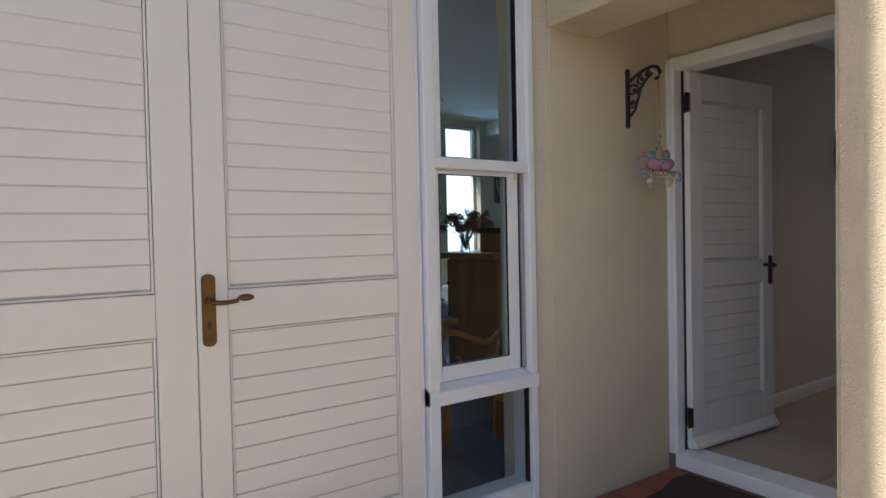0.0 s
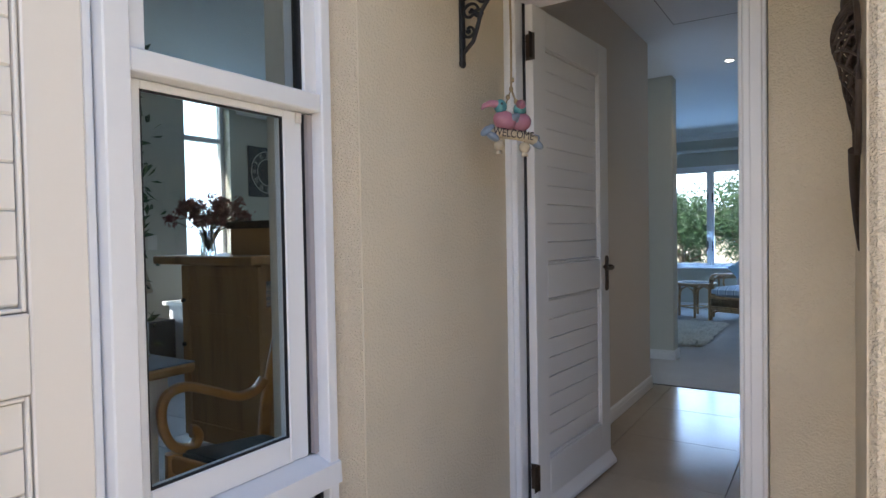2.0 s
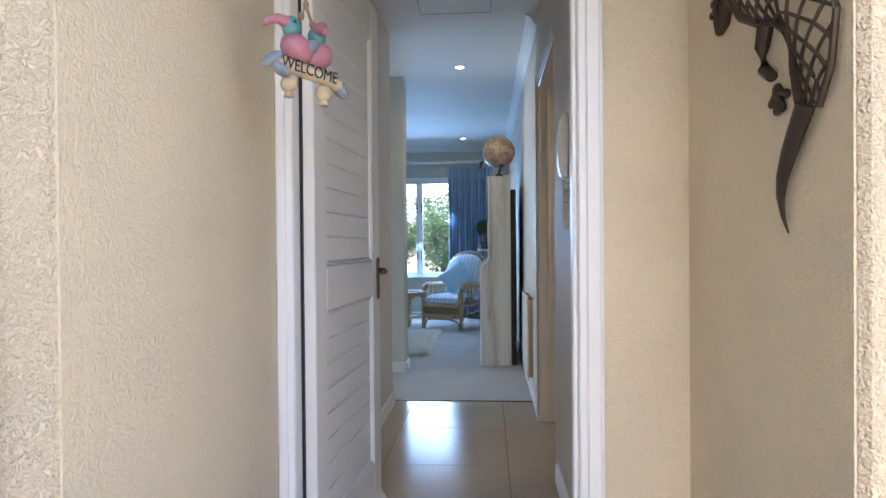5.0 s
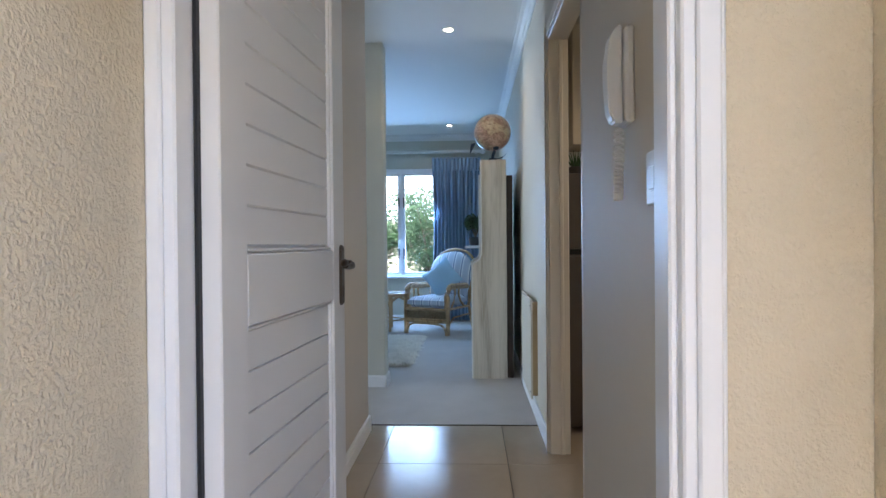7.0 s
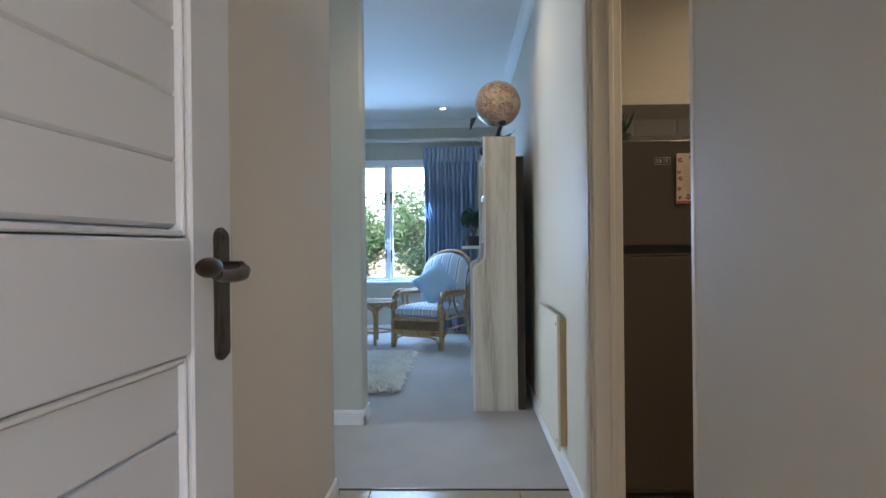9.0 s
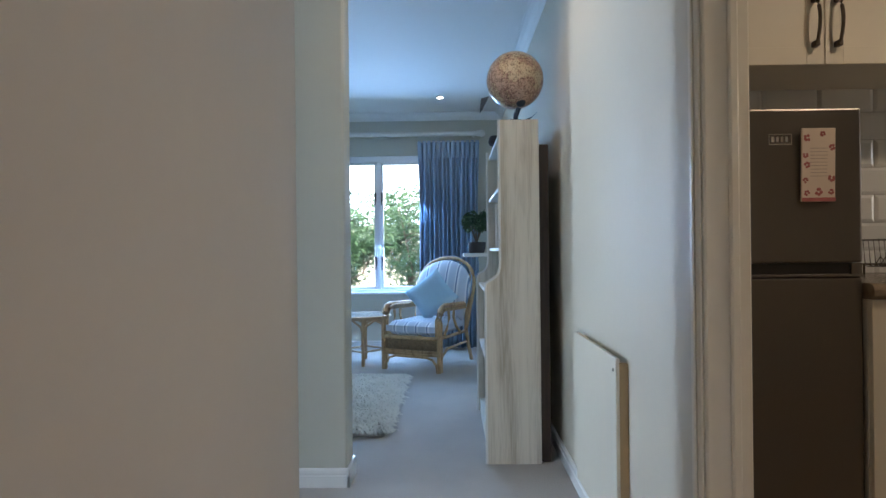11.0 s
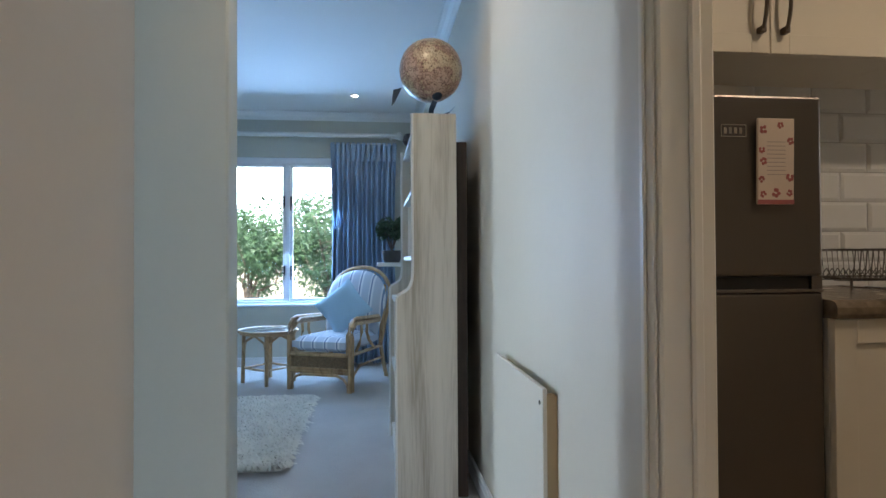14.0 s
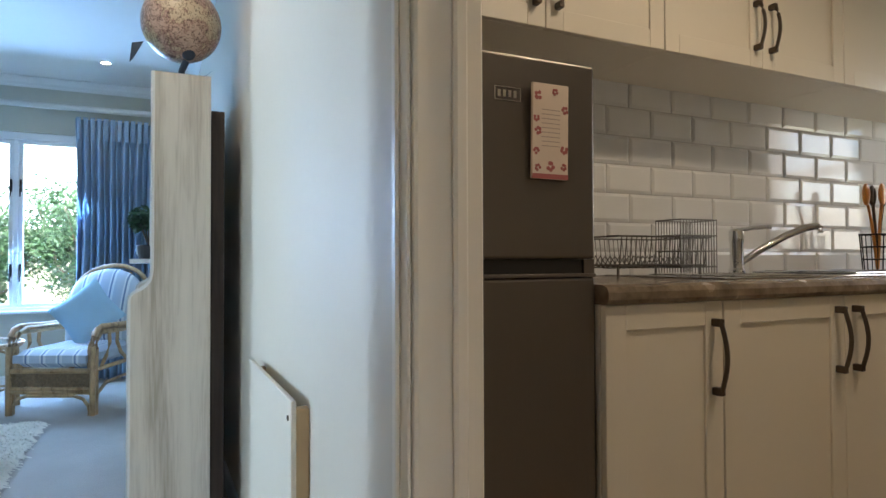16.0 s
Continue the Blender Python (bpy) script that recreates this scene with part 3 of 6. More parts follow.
def plank_door(name, label, width, height, panels, stile, material, at, thick=0.042, top_rail=None):
    """A framed, ledged door with horizontal boards in recessed panels; local x across, y out of the face, z up."""
    d = thing(name, label, "door", at, kind="structure")
    rails = []
    zs = [0.0]
    for a, b in panels:
        rails.append((zs[-1], a))
        zs.append(b)
    rails.append((zs[-1], height))
    part("stile", box(bmesh.new(), 0, -thick, 0, stile, 0, height, bevel=0.003), material, d)
    part("stile", box(bmesh.new(), width - stile, -thick, 0, width, 0, height, bevel=0.003), material, d)
    for a, b in rails:
        part("rail", box(bmesh.new(), stile + 0.0005, -thick, a, width - stile - 0.0005, -0.0005, b, bevel=0.003), material, d)
    for a, b in panels:
        m = 0.012
        n = max(1, round((b - a - 2 * m) / 0.0765))
        h = (b - a - 2 * m) / n
        part("panel_back", boxes((stile - 0.004, -thick + 0.006, a - 0.004, width - stile + 0.004, -0.024, b + 0.004)), material, d)
        me = None
        for i in range(n):
            if me is None:
                bm = bmesh.new()
                w0, w1, t0, t1, c = stile + m, width - stile - m, -0.0235, -0.013, 0.0048
                prism(bm, [(t0, 0.0006), (t1 - c, 0.0006), (t1, 0.0006 + c), (t1, h - 0.0010), (t1 - 0.0014, h - 0.0002), (t0, h - 0.0002)], w0, w1, "x")
                me = mesh_of("plank", bm, material)
            ob = new("plank", me)
            ob.parent = d
            ob.location = (0, 0, a + m + i * h)
        # bead moulding round the panel, with a shadow gap on both sides
        bm = bmesh.new()
        g, e = 0.0025, 0.0095
        box(bm, stile + g, -0.0235, a + g, stile + e, -0.005, b - g, bevel=0.002)
        box(bm, width - stile - e, -0.0235, a + g, width - stile - g, -0.005, b - g, bevel=0.002)
        box(bm, stile + e, -0.0235, b - e, width - stile - e, -0.005, b - g, bevel=0.002)
        box(bm, stile + e, -0.0235, a + g, width - stile - e, -0.005, a + e, bevel=0.002)
        part("moulding", bm, material, d)
    return d


def handle_set(parent, at, sign, material, plate_h=0.235, plate_w=0.044):
    """Long backplate with rounded ends, lever and keyhole; at: pose on the door's face, y out."""
    def mv(bm):
        bmesh.ops.transform(bm, matrix=at, verts=bm.verts)
        return bm
    hw, hh = plate_w / 2, plate_h / 2
    poly = [(-hw, -hh + hw * 0.7)] + [(hw * math.cos(a), -hh + hw * 0.7 + hw * 0.7 * math.sin(a)) for a in np.linspace(math.pi * 1.15, math.pi * 1.85, 7)] + [(hw, -hh + hw * 0.7), (hw, hh - hw * 0.7)] + [(hw * math.cos(a), hh - hw * 0.7 + hw * 0.7 * math.sin(a)) for a in np.linspace(math.pi * 0.15, math.pi * 0.85, 7)] + [(-hw, hh - hw * 0.7)]
    bm = bmesh.new()
    prism(bm, poly, -0.001, 0.006, "y")
    rim = [e for e in bm.edges if all(v.co.y > 0.005 for v in e.verts)]
    bmesh.ops.bevel(bm, geom=rim, offset=0.003, segments=2, affect="EDGES")
    plate = part("handle_plate", mv(bm), material, parent, "aged brass backplate")
    bm = bmesh.new()
    tube(bm, [(0, 0.004, 0.03), (0, 0.03, 0.03)], 0.012, 12)
    pts = [(0, 0.032, 0.03)] + [(sign * s, 0.040 - 0.006 * math.sin(s * 30), 0.028 + 0.012 * (s / 0.12) ** 2 - 0.006 * math.sin(s / 0.12 * math.pi)) for s in (0.015, 0.035, 0.06, 0.085)]
    tube(bm, pts, 0.0085, 10, r_end=0.0075)
    ball(bm, (sign * 0.108, 0.04, 0.037), 0.028, 0.009, 0.0115, 14, 8)
    part("lever", mv(bm), material, parent, "curved brass lever", smooth=True)
    bm = bmesh.new()
    tube(bm, [(0, 0.004, -0.04), (0, 0.0085, -0.04)], 0.0085, 14)
    box(bm, -0.0065, 0.004, -0.062, 0.0065, 0.0085, -0.042)
    part("keyhole", mv(bm), M["bronze"], parent)
    bm = bmesh.new()
    for z in (-hh + 0.012, hh - 0.012):
        tube(bm, [(0, 0.004, z), (0, 0.0075, z)], 0.004, 8)
    part("screw", mv(bm), M["bronze"], parent)


PANELS_FRONT = [(0.16, 0.885), (1.02, 2.22)]
# local x runs along -x of the world so that y points out of the facade
leaf = plank_door("door_1", "cream painted plank door leaf with antique brass handle", 0.846, 2.35, PANELS_FRONT, 0.098, M["enamel"], pose(1.975, 1.945, 0.0, 0, 0, 180))
handle_set(leaf, pose(0.81, 0, 0.957), -1, M["brass"])
plank_door("door_2", "cream painted plank door leaf, closed beside its pair", 0.866, 2.35, PANELS_FRONT, 0.118, M["enamel"], pose(1.126, 1.943, 0.0, 0, 0, 180))
ft = thing("trim_front_frame", "white painted frame around the double doors", "door frame", kind="structure")
for n, r in (("jamb", (1.978, 1.955, -0.09, 1.997, 2.0, 2.37)), ("jamb", (0.20, 1.935, -0.09, 0.256, 2.0, 2.37)), ("head", (0.256, 1.935, 2.352, 1.978, 2.0, 2.398)), ("sill", (0.256, 1.93, -0.09, 1.978, 2.0, -0.004))):
    part(n, box(bmesh.new(), *r, bevel=0.003), M["white_frame"], ft)

# the open entrance door, swung back along the hall wall
door_at = pose(3.588, 1.799, 0.012, 0, 0, -4.0) @ pose(0, 0, 0, 0, 0, 180) @ Matrix.Translation((-0.752, 0, 0))
door = plank_door("door_3", "white painted plank entrance door standing open", 0.752, 2.005, [(0.21, 0.86), (0.995, 1.86)], 0.105, M["white"], door_at)
part("weather_bar", prism(bmesh.new(), [(0.0, 0.005), (0.03, 0.005), (0.028, 0.02), (0.0, 0.06)], 0.0, 0.752, "x"), M["white"], door)
handle_set(door, pose(0.035, 0, 0.925), 1, M["bronze"], 0.17, 0.036)
part("lock_edge", boxes((-0.002, -0.034, 0.84, 0.0, -0.010, 1.06)), M["bronze"], door)
for z in (0.12, 1.79):
    bm = boxes((0.752, -0.03, z, 0.755, 0.0, z + 0.10), (0.753, 0.002, z, 0.790, 0.005, z + 0.10))
    tube(bm, [(0.757, 0.004, z), (0.757, 0.004, z + 0.10)], 0.006, 10)
    part("hinge", bm, M["bronze"], door, "dark steel butt hinge")

# second black strip, also standing in for the gap's shade
part("seal", boxes((3.635, 1.8415, 0.012, 3.655, 1.8495, 2.018)), M["rubber_and_shade"], bpy.data.objects["trim_entrance_frame"])

# ---- facade window ----
w1 = thing("window_1", "white framed sash window into the dining room", "window", kind="structure")


def wpart(n, *r, bevel=0.003, mat="white_frame"):
    return part(n, box(bmesh.new(), *r, bevel=bevel), M[mat], w1)


wpart("frame_post", 2.0, 1.925, -0.05, 2.052, 2.06, 2.30)
wpart("frame_post", 2.557, 1.925, -0.05, 2.592, 2.06, 2.30)
wpart("frame_head", 2.052, 1.93, 2.26, 2.557, 2.06, 2.30)
wpart("frame_foot", 2.052, 1.93, -0.05, 2.557, 2.06, 0.05)
wpart("transom", 2.052, 1.928, 1.455, 2.557, 2.01, 1.50)
wpart("upper_stile", 2.052, 1.942, 1.50, 2.092, 1.985, 2.26)
wpart("upper_stile", 2.512, 1.942, 1.50, 2.557, 1.985, 2.26)
part("sill", prism(bmesh.new(), [(1.915, 0.494), (2.06, 0.494), (2.06, 0.575), (1.975, 0.570), (1.918, 0.548)], 2.0, 2.592, "x"), M["white_frame"], w1)
sash = thing("sash", "white sliding sash", "", kind="structure")
sash.parent = w1
del sash["label"]
for n, r in (("sash_stile", (2.053, 1.972, 0.572, 2.096, 2.008, 1.454)), ("sash_stile", (2.468, 1.972, 0.572, 2.530, 2.008, 1.454)), ("sash_rail", (2.096, 1.972, 0.572, 2.468, 2.008, 0.636)), ("sash_rail", (2.096, 1.972, 1.436, 2.468, 2.008, 1.454))):
    part(n, box(bmesh.new(), *r, bevel=0.003), M["white_frame"], sash)
part("channel", boxes((2.540, 1.962, 0.575, 2.5565, 1.985, 1.452)), paint("grey_channel", (0.36, 0.33, 0.33), 0.5), w1)
part("catch", box(bmesh.new(), 2.505, 1.962, 1.425, 2.522, 1.972, 1.452, bevel=0.002), M["plastic"], sash)
for n, r in (("gasket", (2.096, 1.976, 0.636, 2.468, 1.984, 0.640)), ("gasket", (2.464, 1.976, 0.640, 2.468, 1.984, 1.432)), ("gasket", (2.096, 1.976, 1.432, 2.468, 1.984, 1.436)), ("gasket", (2.096, 1.976, 0.640, 2.100, 1.984, 1.432)), ("gasket", (2.5305, 1.974, 0.575, 2.5395, 1.99, 1.452)), ("gasket", (2.506, 1.950, 1.50, 2.512, 1.975, 2.26)), ("gasket", (2.549, 1.95, 0.05, 2.557, 1.975, 0.494))):
    part(n, boxes(r), M["rubber_and_shade"], w1)
for r in ((2.092, 1.958, 1.50, 2.507, 1.962, 2.26), (2.098, 1.988, 0.638, 2.466, 1.992, 1.434), (2.052, 1.958, 0.05, 2.541, 1.962, 0.494)):
    pane = part("pane", boxes(r), M["glass"], w1)
    pane.visible_shadow = False
part("inner_reveal", boxes((2.557, 2.0601, -0.05, 2.592, 2.13, 2.30)), M["wall"], w1)


# ---- lounge window ----
w2 = thing("window_2", "white casement window with dark iron stays", "window", kind="structure")
for n, r in (("frame_post", (10.77, 2.83, 0.60, 10.86, 2.89, 2.03)), ("frame_post", (10.77, 1.72, 0.60, 10.86, 1.78, 2.03)), ("frame_head", (10.77, 1.78, 1.97, 10.86, 2.83, 2.03)), ("frame_foot", (10.77, 1.78, 0.575, 10.86, 2.83, 0.625)), ("mullion", (10.775, 2.285, 0.625, 10.86, 2.325, 1.97))):
    part(n, box(bmesh.new(), *r, bevel=0.004), M["white_frame"], w2)
for a, b in ((1.78, 2.285), (2.325, 2.83)):
    ca = thing("casement", "", "")
    ca.parent = w2
    s = 0.028
    for n, r in (("casement_rail", (10.79, a, 0.625, 10.84, b, 0.625 + s)), ("casement_rail", (10.79, a, 1.97 - s, 10.84, b, 1.97)), ("casement_stile", (10.79, a, 0.625 + s, 10.84, a + s, 1.97 - s)), ("casement_stile", (10.79, b - s, 0.625 + s, 10.84, b, 1.97 - s))):
        part(n, box(bmesh.new(), *r, bevel=0.003), M["white_frame"], ca)
    pn = part("pane", boxes((10.812, a + s, 0.625 + s, 10.816, b - s, 1.97 - s)), M["glass"], ca)
    pn.visible_shadow = False
    y = a + 0.014 if a > 2 else b - 0.014
    for z in (0.92, 1.60):
        bm = boxes((10.768, y - 0.008, z - 0.05, 10.79, y + 0.008, z + 0.05), bevel=0.002)
        tube(bm, [(10.765, y, z), (10.75, y, z - 0.02), (10.745, y, z - 0.09)], 0.006, 8)
        part("stay", bm, M["black_iron"], w2, "black iron window fastener")
part("sill", box(bmesh.new(), 10.70, 1.68, 0.575, 10.77, 2.93, 0.60, bevel=0.006, seg=2), M["white_frame"], w2)

# kitchen and dining windows
def plain_window(name, label, axis, fixed, a, b, z0, z1, bars=(), depth=0.06, f=0.045):
    w = thing(name, label, "window", kind="structure")
    rows = [(a, z0, a + f, z1), (b - f, z0, b, z1), (a + f, z0, b - f, z0 + f), (a + f, z1 - f, b - f, z1)]
    rows += [(a + f, z - 0.025, b - f, z + 0.025) for z in bars]
    for u0, v0, u1, v1 in rows:
        r = (u0, fixed, v0, u1, fixed + depth, v1) if axis == "y" else (fixed, u0, v0, fixed + depth, u1, v1)
        part("window_frame", box(bmesh.new(), *r, bevel=0.004), M["white_frame"], w)
    r = (a + f, fixed + 0.03, z0 + f, b - f, fixed + 0.034, z1 - f) if axis == "y" else (fixed + 0.03, a + f, z0 + f, fixed + 0.034, b - f, z1 - f)
    pn = part("pane", boxes(r), M["glass"], w)
    pn.visible_shadow = False
    return w


plain_window("window_3", "tall white dining room window with a cross bar", "y", 6.40, 5.22, 5.77, 0.55, 2.60, (2.17,))
plain_window("window_4", "glazed white dining room door to the garden", "y", 6.40, 3.55, 4.66, 0.0, 2.50)
# unseen window, added only as an opening for the passage lamp
plain_window("window_added", "unseen narrow window added at the end of the passage", "y", 6.40, 6.54, 6.92, 0.3, 2.40)
plain_window("window_5", "white kitchen window over the worktop end", "y", -2.27, 5.58, 6.15, 1.0, 1.95, (1.5,))
part("mullion", box(bmesh.new(), 5.58, -2.27, 1.045, 5.62, -2.21, 1.905, bevel=0.003), M["white_frame"], bpy.data.objects["window_5"])

# bright sky seen past the garden
structure("backdrop_garden", boxes((24, -14, -0.1, 24.2, 22, 10)), M["sky_white"], "overexposed bright sky beyond the garden", "sky")
structure("backdrop_dining", boxes((-8, 16, -0.1, 18, 16.2, 9)), M["sky_white"], "overexposed bright sky behind the dining windows", "sky")
# ---- lounge things ----
def bookshelf():
    t = thing("bookshelf", "limewashed open bookshelf with curved side panels", "bookshelf", pose(7.23, 1.112, 0.004))
    prof = [(0, 0), (0.256, 0), (0.256, 0.850), (0.252, 0.866), (0.240, 0.876), (0.222, 0.884), (0.204, 0.898), (0.192, 0.916), (0.186, 0.94), (0.184, 0.965), (0.184, 1.651), (0, 1.651)]
    L = 1.02
    for x in (0.0, L - 0.022):
        bm = bmesh.new()
        prism(bm, prof, x, x + 0.022, "x")
        part("side_panel", bm, M["shelf_wood"], t, "side panel with streaky limewash")
        bm = bmesh.new()
        pts = [(x + 0.011, y + 0.001, z) for y, z in prof[1:11]]
        for p, q in zip(pts, pts[1:]):
            tube(bm, [p, q], 0.0115, 6)
        part("edge_trim", bm, M["shelf_white"], t, "worn white front edge")
    for z, d in ((0.06, 0.252), (0.44, 0.252), (0.80, 0.250), (1.02, 0.18), (1.33, 0.18), (1.60, 0.18)):
        part("shelf", box(bmesh.new(), 0.022, 0.008, z, L - 0.022, d, z + 0.02, bevel=0.002), M["shelf_white"], t)
    part("back_panel", boxes((0.022, 0.0, 0.05, L - 0.022, 0.008, 1.63)), M["shelf_white"], t)
    part("plinth", boxes((0.022, 0.235, 0.0, L - 0.022, 0.25, 0.06)), M["shelf_white"], t)
    return t


bookshelf()
# dark-coloured board added to imitate the shade between bookshelf and wall
solid("gap_shade_board", boxes((7.26, 1.062, 0.004, 8.2, 1.108, 1.54), bevel=0.003), M["dark_wood"], "dark board standing in for the shaded gap behind the bookshelf", "board")


def book(at, w, h, d, mat, label):
    b = thing("book", label, "book", at)
    part("cover", boxes((0, 0, 0, w, d, 0.003), (0, 0, h - 0.003, w, d, h), (0, 0, 0.003, 0.003, d, h - 0.003)), mat, b)
    part("pages", boxes((0.003, 0.004, 0.0031, w - 0.004, d - 0.004, h - 0.0031)), M["paper"], b)
    return b


for i, (x, z, w, hh, mt, lb) in enumerate(((7.35, 0.468, 0.2, 0.03, "slate", "grey-blue paperback lying on a shelf"), (7.36, 0.499, 0.18, 0.025, "paper", "cream paperback lying on another book"), (7.34, 0.828, 0.2, 0.03, "driftwood", "tan hardback lying flat on the shelf"))):
    book(pose(x, 1.20, z), w, hh, 0.15, M[mt], lb)
pf = thing("picture_frame", "small framed black and white print on the shelf", "picture frame", pose(7.42, 1.24, 1.045, 0, 0, -70))
part("frame", boxes((-0.075, -0.008, 0, 0.075, 0.008, 0.22), bevel=0.003), M["shelf_white"], pf)
part("print", boxes((-0.055, 0.0081, 0.02, 0.055, 0.0095, 0.20)), M["paper"], pf)
part("figure", boxes((-0.03, 0.0096, 0.12, 0.03, 0.0105, 0.18), (-0.02, 0.0096, 0.04, 0.035, 0.0105, 0.09)), M["ink"], pf)
bm = bmesh.new()
lathe(bm, [(0.025, 0), (0.038, 0.02), (0.03, 0.05), (0.022, 0.06)], (8.0, 1.27, 1.659), 16)
solid("ornament_pot", bm, M["terracotta"], "small dark pot on top of the bookshelf", "pot", smooth=True)


def globe():
    g = thing("globe", "antique-style map globe on a dark metal stand", "globe", pose(7.395, 1.205, 1.656))
    bm = bmesh.new()
    ball(bm, (0, 0, 0), 0.143, u=48, v=32)
    s = part("sphere", bm, M["globe"], g, "sepia printed map sphere", smooth=True)
    s.matrix_local = Matrix.Translation((0, 0, 0.232)) @ pose(0, 0, 0, -18, -24, 30)
    bm = boxes((-0.055, -0.045, 0, 0.055, 0.045, 0.016), bevel=0.004)
    box(bm, -0.03, -0.03, 0.016, 0.03, 0.03, 0.03, bevel=0.004)
    part("base", bm, M["blue_dark"], g)
    bm = bmesh.new()
    tube(bm, [(0, 0, 0.03), (-0.02, 0, 0.05), (-0.035, -0.015, 0.085)], 0.012, 10)
    part("stem", bm, M["blue_dark"], g)
    bm = bmesh.new()
    ball(bm, (-0.055, -0.022, 0.104), 0.026, 0.024, 0.012, 14, 8, pose(0, 0, 0, 0, 30, 0))
    part("pole_cap", bm, M["blue_dark"], g, smooth=True)
    for sgn in (-1, 1):
        bm = bmesh.new()
        pts = [(0.0, sgn * 0.02, 0.022), (0.01, sgn * 0.075, 0.035), (0.0, sgn * 0.11, 0.07), (-0.012, sgn * 0.088, 0.045)] if sgn < 0 else [(0.03, 0.13, 0.16), (0.03, 0.165, 0.09), (0.032, 0.178, 0.075), (0.032, 0.17, 0.15)]
        vs = [bm.verts.new(p) for p in pts]
        f = bm.faces.new(vs)
        ex = bmesh.ops.extrude_face_region(bm, geom=[f])
        bmesh.ops.translate(bm, vec=(0.012, 0, 0.004), verts=[v for v in ex["geom"] if isinstance(v, bmesh.types.BMVert)])
        part("fin", bm, M["blue_dark"], g, "dark blue metal fin of the stand")
    return g


globe()


def soft_box(bm, x0, y0, z0, x1, y1, z1, r, puff=0.0, n=8):
    """A stuffed cushion: rounded block with swelling faces."""
    made = bmesh.ops.create_grid(bm, x_segments=n, y_segments=n, size=1.0)
    top = made["verts"]
    ex = bmesh.ops.extrude_face_region(bm, geom=list({f for v in top for f in v.link_faces}))
    up = [g for g in ex["geom"] if isinstance(g, bmesh.types.BMVert)]
    for v in up:
        v.co.z = 1
    for v in top:
        v.co.z = -1
    c = Vector(((x0 + x1) / 2, (y0 + y1) / 2, (z0 + z1) / 2))
    h = Vector(((x1 - x0) / 2, (y1 - y0) / 2, (z1 - z0) / 2))
    for v in top + up:
        u, w = v.co.x, v.co.y
        edge = max(abs(u), abs(w))
        fall = 1 - max(0, (edge - 0.8) / 0.2) ** 2 * r
        v.co = Vector((c.x + u * h.x, c.y + w * h.y, c.z + v.co.z * h.z * fall * (1 + puff * (1 - u * u) * (1 - w * w))))


def rattan_chair():
    ax = Vector((9.63 - 9.40, 2.137 - 1.651, 0)).normalized()
    ang = math.degrees(math.atan2(ax.y, ax.x)) - 90
    # local: -x is the front, +y the sitter's side seen at the left
    at = Matrix.Translation((9.515, 1.894, 0.004)) @ pose(0, 0, 0, 0, 0, ang)
    c = thing("rattan_armchair", "rattan armchair with blue striped cushions", "armchair", at)
    W, D = 0.27, 0.60
    R = M["rattan"]
    for s in (-1, 1):
        bm = bmesh.new()
        tube(bm, [(0, s * W, 0), (0, s * W, 0.44), (0.012, s * W, 0.50), (0.05, s * W, 0.545), (0.11, s * W, 0.56), (0.34, s * W, 0.55), (0.52, s * (W - 0.01), 0.545), (0.60, s * (W - 0.03), 0.52)], 0.018, 10)
        part("arm", bm, R, c, smooth=True)
        bm = bmesh.new()
        tube(bm, [(0.034, s * W, 0.0), (0.034, s * W, 0.42), (0.05, s * W, 0.49), (0.09, s * W, 0.522), (0.34, s * W, 0.515), (0.55, s * (W - 0.01), 0.51)], 0.017, 10)
        part("front_leg", bm, R, c, smooth=True)
        bm = bmesh.new()
        tube(bm, [(0.015, s * (W - 0.03), 0.30), (0.02, s * (W - 0.03), 0.44), (0.06, s * (W - 0.03), 0.52), (0.12, s * (W - 0.028), 0.545), (0.45, s * (W - 0.03), 0.535)], 0.014, 8)
        part("inner_arm", bm, R, c, smooth=True)
        bm = bmesh.new()
        tube(bm, [(0.10, s * W, 0.30), (0.16, s * W, 0.36), (0.20, s * W, 0.44), (0.19, s * W, 0.53)], 0.012, 8)
        tube(bm, [(0.42, s * W, 0.30), (0.34, s * W, 0.36), (0.29, s * W, 0.44), (0.30, s * W, 0.53)], 0.012, 8)
        part("arm_brace", bm, R, c, smooth=True)
        bm = bmesh.new()
        tube(bm, [(D + 0.12, s * (W - 0.02), 0.0), (D + 0.05, s * (W - 0.02), 0.15), (D, s * (W - 0.02), 0.30), (D + 0.05, s * (W - 0.02), 0.60), (D + 0.11, s * (W - 0.03), 0.80)], 0.018, 10)
        part("back_leg", bm, R, c, smooth=True)
        bm = bmesh.new()
        tube(bm, [(0.0, s * W, 0.285), (D, s * (W - 0.02), 0.285)], 0.015, 8)
        tube(bm, [(0.02, s * W, 0.03), (0.06, s * W, 0.13), (0.16, s * W, 0.185), (0.42, s * W, 0.19), (D, s * (W - 0.02), 0.185)], 0.011, 8)
        part("side_rail", bm, R, c, smooth=True)
    bm = bmesh.new()
    for z, r in ((0.285, 0.017), (0.168, 0.014), (0.145, 0.012)):
        tube(bm, [(0.0, -W, z), (0.0, W, z)], r, 10)
    part("front_rail", bm, R, c, smooth=True)
    bm = bmesh.new()
    tube(bm, [(0.0, -W + 0.02, 0.0), (0.0, -W + 0.025, 0.06), (0.0, -W + 0.06, 0.105), (0.0, -W + 0.12, 0.125), (0.0, W - 0.12, 0.125), (0.0, W - 0.06, 0.105), (0.0, W - 0.025, 0.06), (0.0, W - 0.02, 0.0)], 0.011, 8)
    part("apron_bow", bm, R, c, smooth=True)
    # herringbone woven apron
    bm = bmesh.new()
